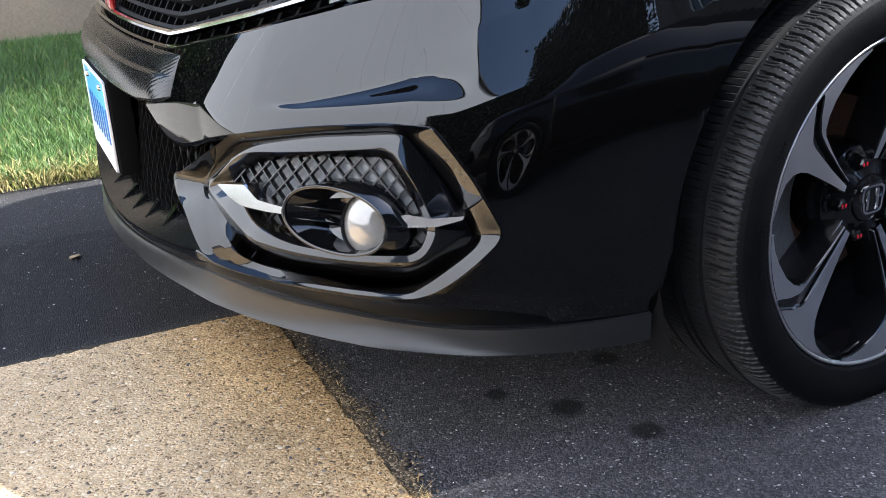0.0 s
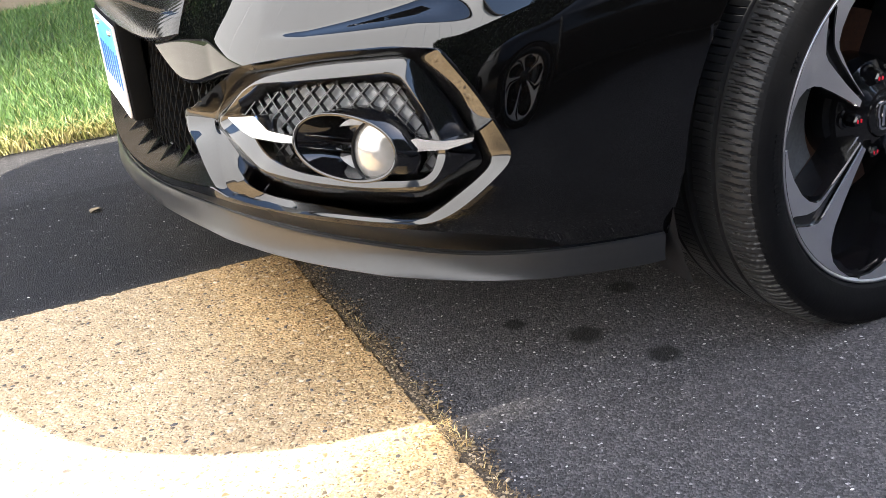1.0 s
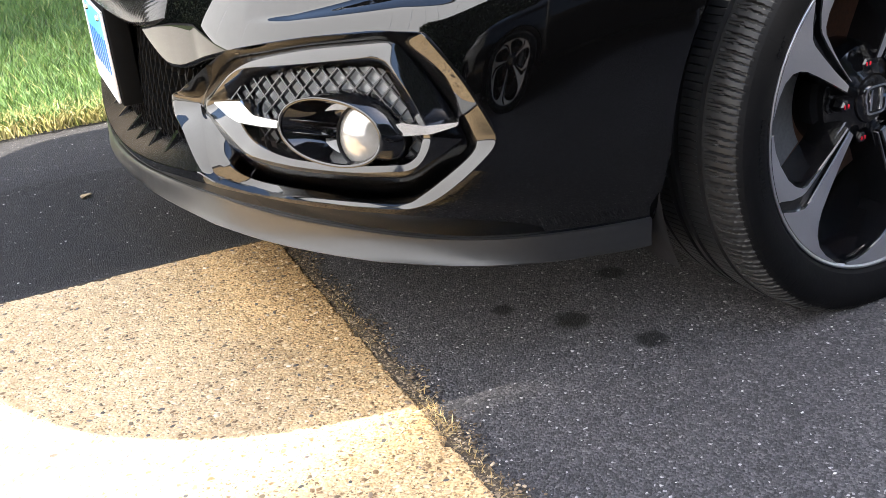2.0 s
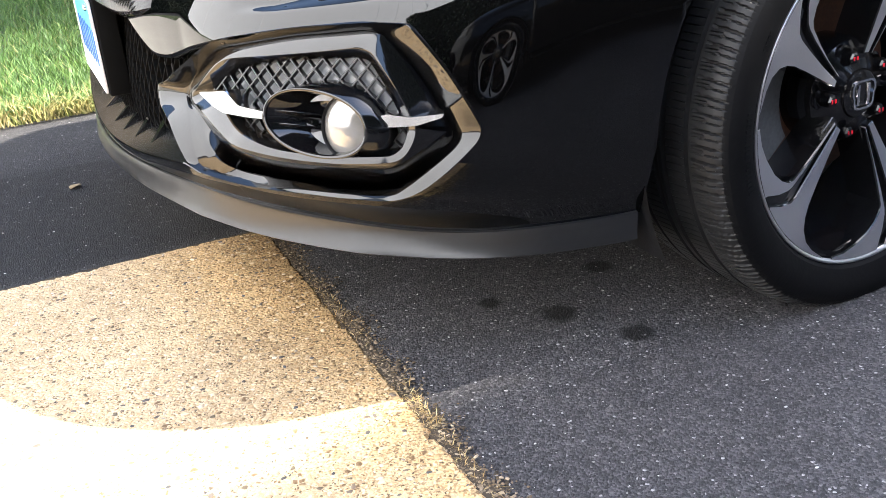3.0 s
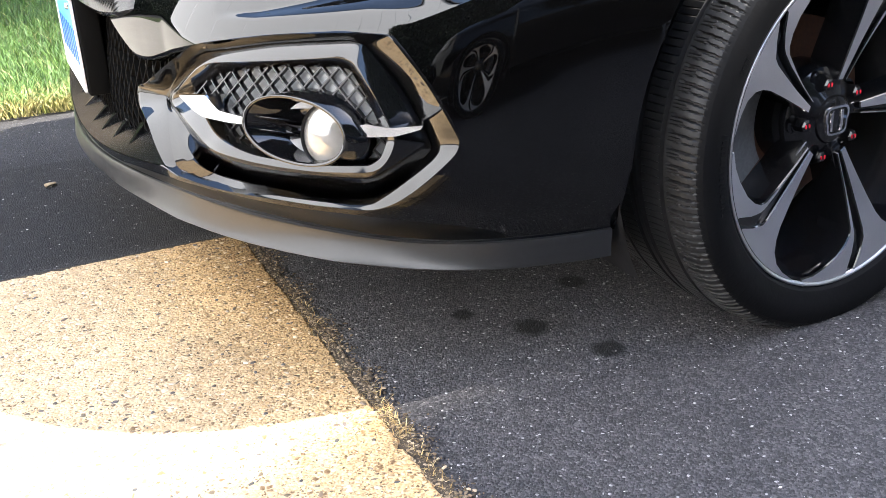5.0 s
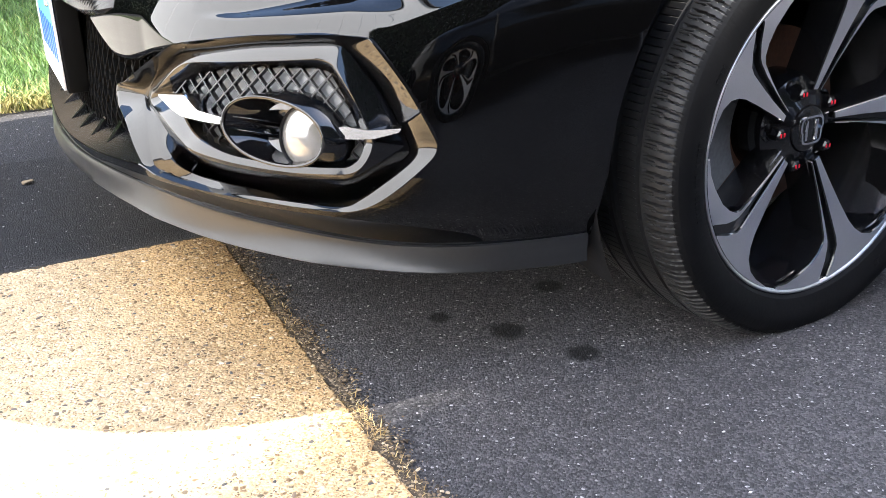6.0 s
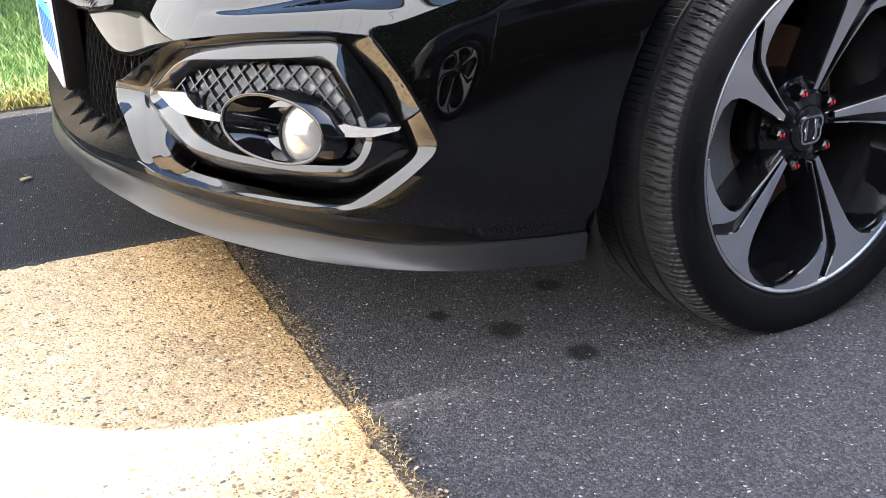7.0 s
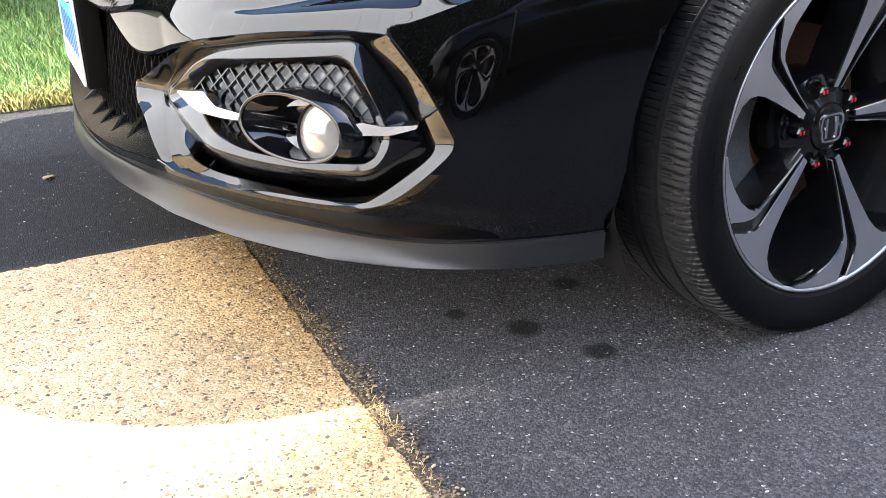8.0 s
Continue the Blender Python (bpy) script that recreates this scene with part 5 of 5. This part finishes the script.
STONES = island_material("aggregate_stones", [(0.0, (0.07, 0.058, 0.05)), (0.08, (0.20, 0.14, 0.09)), (0.17, (0.54, 0.39, 0.23)), (0.55, (0.60, 0.46, 0.28)), (0.75, (0.42, 0.28, 0.15)), (0.90, (0.70, 0.58, 0.42)), (0.94, (0.14, 0.11, 0.09)), (1.0, (0.06, 0.06, 0.06))], 0.75)
k = 6200
sp = np.stack([rs.uniform(-1.75, -0.712, k), rs.uniform(-0.33, 0.868, k)], 1)
pebbles("aggregate", "tan and brown stones set in the slab", sp, 0.0016 + 0.0042 * rs.rand(k) ** 3.0, 0.0066, STONES, 7)
k = 5200
t = rs.rand(k)
along = rs.uniform(-0.33, 0.86, k)
sp = np.stack([-0.700 + 0.013 * np.sin(along * 37) * rs.rand(k) + np.abs(rs.normal(0, 0.016, k)) * np.where(rs.rand(k) < 0.75, 1, -0.6) - 0.004, along], 1)
pebbles("joint_crumbs", "brown soil crumbs and chips along the slab's joint", sp, 0.0010 + 0.0030 * t ** 3, 0.0035, island_material("soil_crumbs", [(0.0, (0.03, 0.022, 0.015)), (0.5, (0.10, 0.07, 0.04)), (0.85, (0.22, 0.16, 0.10)), (1.0, (0.45, 0.36, 0.24))], 0.9), 17, "soil")
k = 9500
sp = np.stack([rs.uniform(-1.6, 1.0, k), rs.uniform(-0.9, 2.1, k)], 1)
sp = sp[(sp[:, 0] > -0.69) | (sp[:, 1] > 0.9)]
pebbles("grit", "small pale grit scattered on the asphalt", sp, 0.0007 + 0.0019 * rs.rand(len(sp)) ** 5, 0.0008, island_material("pale_grit", [(0.0, (0.10, 0.10, 0.10)), (0.6, (0.28, 0.27, 0.25)), (1.0, (0.8, 0.78, 0.74))], 0.6), 8)

# a dead leaf and a dark stone that lie loose
bm = bmesh.new()
loops = []
for i in range(9):
    s = i / 8
    w = 0.020 * math.sin(math.pi * (0.04 + 0.92 * s)) ** 0.8
    loops.append([(s * 0.055 - 0.027, -w, 0.009 + 0.004 * math.sin(5 * s)), (s * 0.055 - 0.027, 0, 0.004 + 0.003 * s), (s * 0.055 - 0.027, w, 0.010 - 0.003 * s)])
loft(bm, loops, closed=False)
leaf = part("fallen_leaf", bm, mat("dead_leaf", (0.30, 0.22, 0.12), 0.7, var=0.3), None)
leaf.modifiers.new("thick", "SOLIDIFY").thickness = 0.0006
leaf.matrix_basis = pose(-1.022, 1.44, 0.0, 0, 0, 50) @ Matrix.Scale(0.65, 4)
tagged(settled(leaf), "small dried tan leaf lying on the asphalt", "leaf")


# ---- tree added on the lawn out of view, so that its shade lies on the grass ----
def tree(label, at, height, crown, seed):
    rs = np.random.RandomState(seed)
    t = thing("tree", label, "tree", at=at)
    bm = bmesh.new()

    def limb(p, q, r0, r1, bend=0.12, k=6):
        pts = []
        side = Vector((rs.rand() - 0.5, rs.rand() - 0.5, 0)) * (q - p).length * bend
        for i in range(k + 1):
            f = i / k
            pts.append((p.lerp(q, f) + side * math.sin(math.pi * f), r0 + (r1 - r0) * f))
        loops = []
        for c, r in pts:
            loops.append([c + Vector((r * math.cos(w), r * math.sin(w), 0)) for w in np.linspace(0, 2 * math.pi, 9)[:-1]])
        loft(bm, loops, caps=(True, True))
        return [c for c, r in pts]
    top = Vector((0.1, 0.0, height * 0.62))
    limb(Vector((0, 0, -0.1)), top, 0.14, 0.07)
    ends = []
    for i in range(16):
        a = 2.4 * i
        z0 = height * (0.38 + 0.24 * i / 16)
        q = Vector((crown * (0.55 + 0.4 * rs.rand()) * math.cos(a), crown * (0.55 + 0.4 * rs.rand()) * math.sin(a), height * (0.62 + 0.33 * rs.rand())))
        ends += limb(Vector((0.05, 0, z0)), q, 0.045, 0.012)[3:]
    part("trunk", bm, mat("bark", (0.10, 0.075, 0.055), 0.9, var=0.4, bump=0.6), t)
    k = 9000
    c = np.array([tuple(e) for e in ends])[rs.randint(0, len(ends), k)] + rs.normal(0, crown * 0.17, (k, 3))
    u = rs.normal(0, 1, (k, 3))
    u /= np.linalg.norm(u, axis=1)[:, None]
    w = np.cross(u, rs.normal(0, 1, (k, 3)))
    w /= np.linalg.norm(w, axis=1)[:, None]
    s = (0.045 + 0.035 * rs.rand(k))[:, None]
    v = np.stack([c - u * s, c + w * s * 0.5, c + u * s, c - w * s * 0.5], 1).reshape(-1, 3)
    i = np.arange(k) * 4
    me = bpy.data.meshes.new("crown")
    me.from_pydata(v.tolist(), [], np.stack([i, i + 1, i + 2, i + 3], 1).tolist())
    me.update()
    ob = new("crown", me)
    finish(ob, island_material("leaves", [(0.0, (0.03, 0.075, 0.012)), (1.0, (0.09, 0.15, 0.03))], 0.55), smooth=False)
    ob.parent = t
    return t


tree("leafy green tree added out of view", (2.7, 3.5, 0.0), 6.6, 1.75, 11)

# another tree beyond the walkway, and a tall hedge behind the second car, all added out of view
copy_thing(bpy.data.objects["tree"], pose(-7.2, 10.2, 0, 0, 0, 140))
copy_thing(bpy.data.objects["tree"], pose(-1.4, 8.2, 0, 0, 0, 250))


def hedge(label, x0, x1, y0, y1, h, seed, side_y=1):
    rs = np.random.RandomState(seed)
    t = thing("hedge", label, "hedge")
    bm = bmesh.new()
    # solid core, the shade inside the foliage put into its dark colour
    box(bm, x0 + 0.2, x1 - 0.2, y0 + 0.2, y1 - 0.2, -0.1, h - 0.25, 0.2)
    part("dark_core", bm, mat("hedge_shade", (0.012, 0.014, 0.008), 0.9, var=0.4, bump=0.5), t)
    k = 14000
    c = np.stack([rs.uniform(x0, x1, k), rs.uniform(y0, y1, k), rs.uniform(0.05, h, k)], 1)
    side = rs.rand(k)
    c[side < 0.55, 1] = (y1 if side_y > 0 else y0) - side_y * 0.25 * rs.rand((side < 0.55).sum())
    c[side > 0.85, 2] = h - 0.3 * rs.rand((side > 0.85).sum())
    u = rs.normal(0, 1, (k, 3))
    u /= np.linalg.norm(u, axis=1)[:, None]
    w = np.cross(u, rs.normal(0, 1, (k, 3)))
    w /= np.linalg.norm(w, axis=1)[:, None]
    s = (0.07 + 0.05 * rs.rand(k))[:, None]
    v = np.stack([c - u * s, c + w * s * 0.5, c + u * s, c - w * s * 0.5], 1).reshape(-1, 3)
    i = np.arange(k) * 4
    me = bpy.data.meshes.new("foliage")
    me.from_pydata(v.tolist(), [], np.stack([i, i + 1, i + 2, i + 3], 1).tolist())
    me.update()
    ob = new("foliage", me)
    finish(ob, island_material("hedge_leaves", [(0.0, (0.010, 0.02, 0.007)), (1.0, (0.028, 0.05, 0.015))], 0.6), smooth=False)
    ob.parent = t
    return t


# unseen hedges, added to darken what the bumper and wing mirror
hedge("tall dark evergreen hedge added out of view", -1.7, 4.0, -8.2, -6.6, 6.5, 4)
hedge("clipped dark evergreen hedge added out of view", -7.2, -1.3, -8.0, -6.75, 3.8, 6)
hedge("tall dark evergreen hedge added behind the walkway, out of view", -15, -1.9, 12.2, 13.6, 8.5, 5, -1)
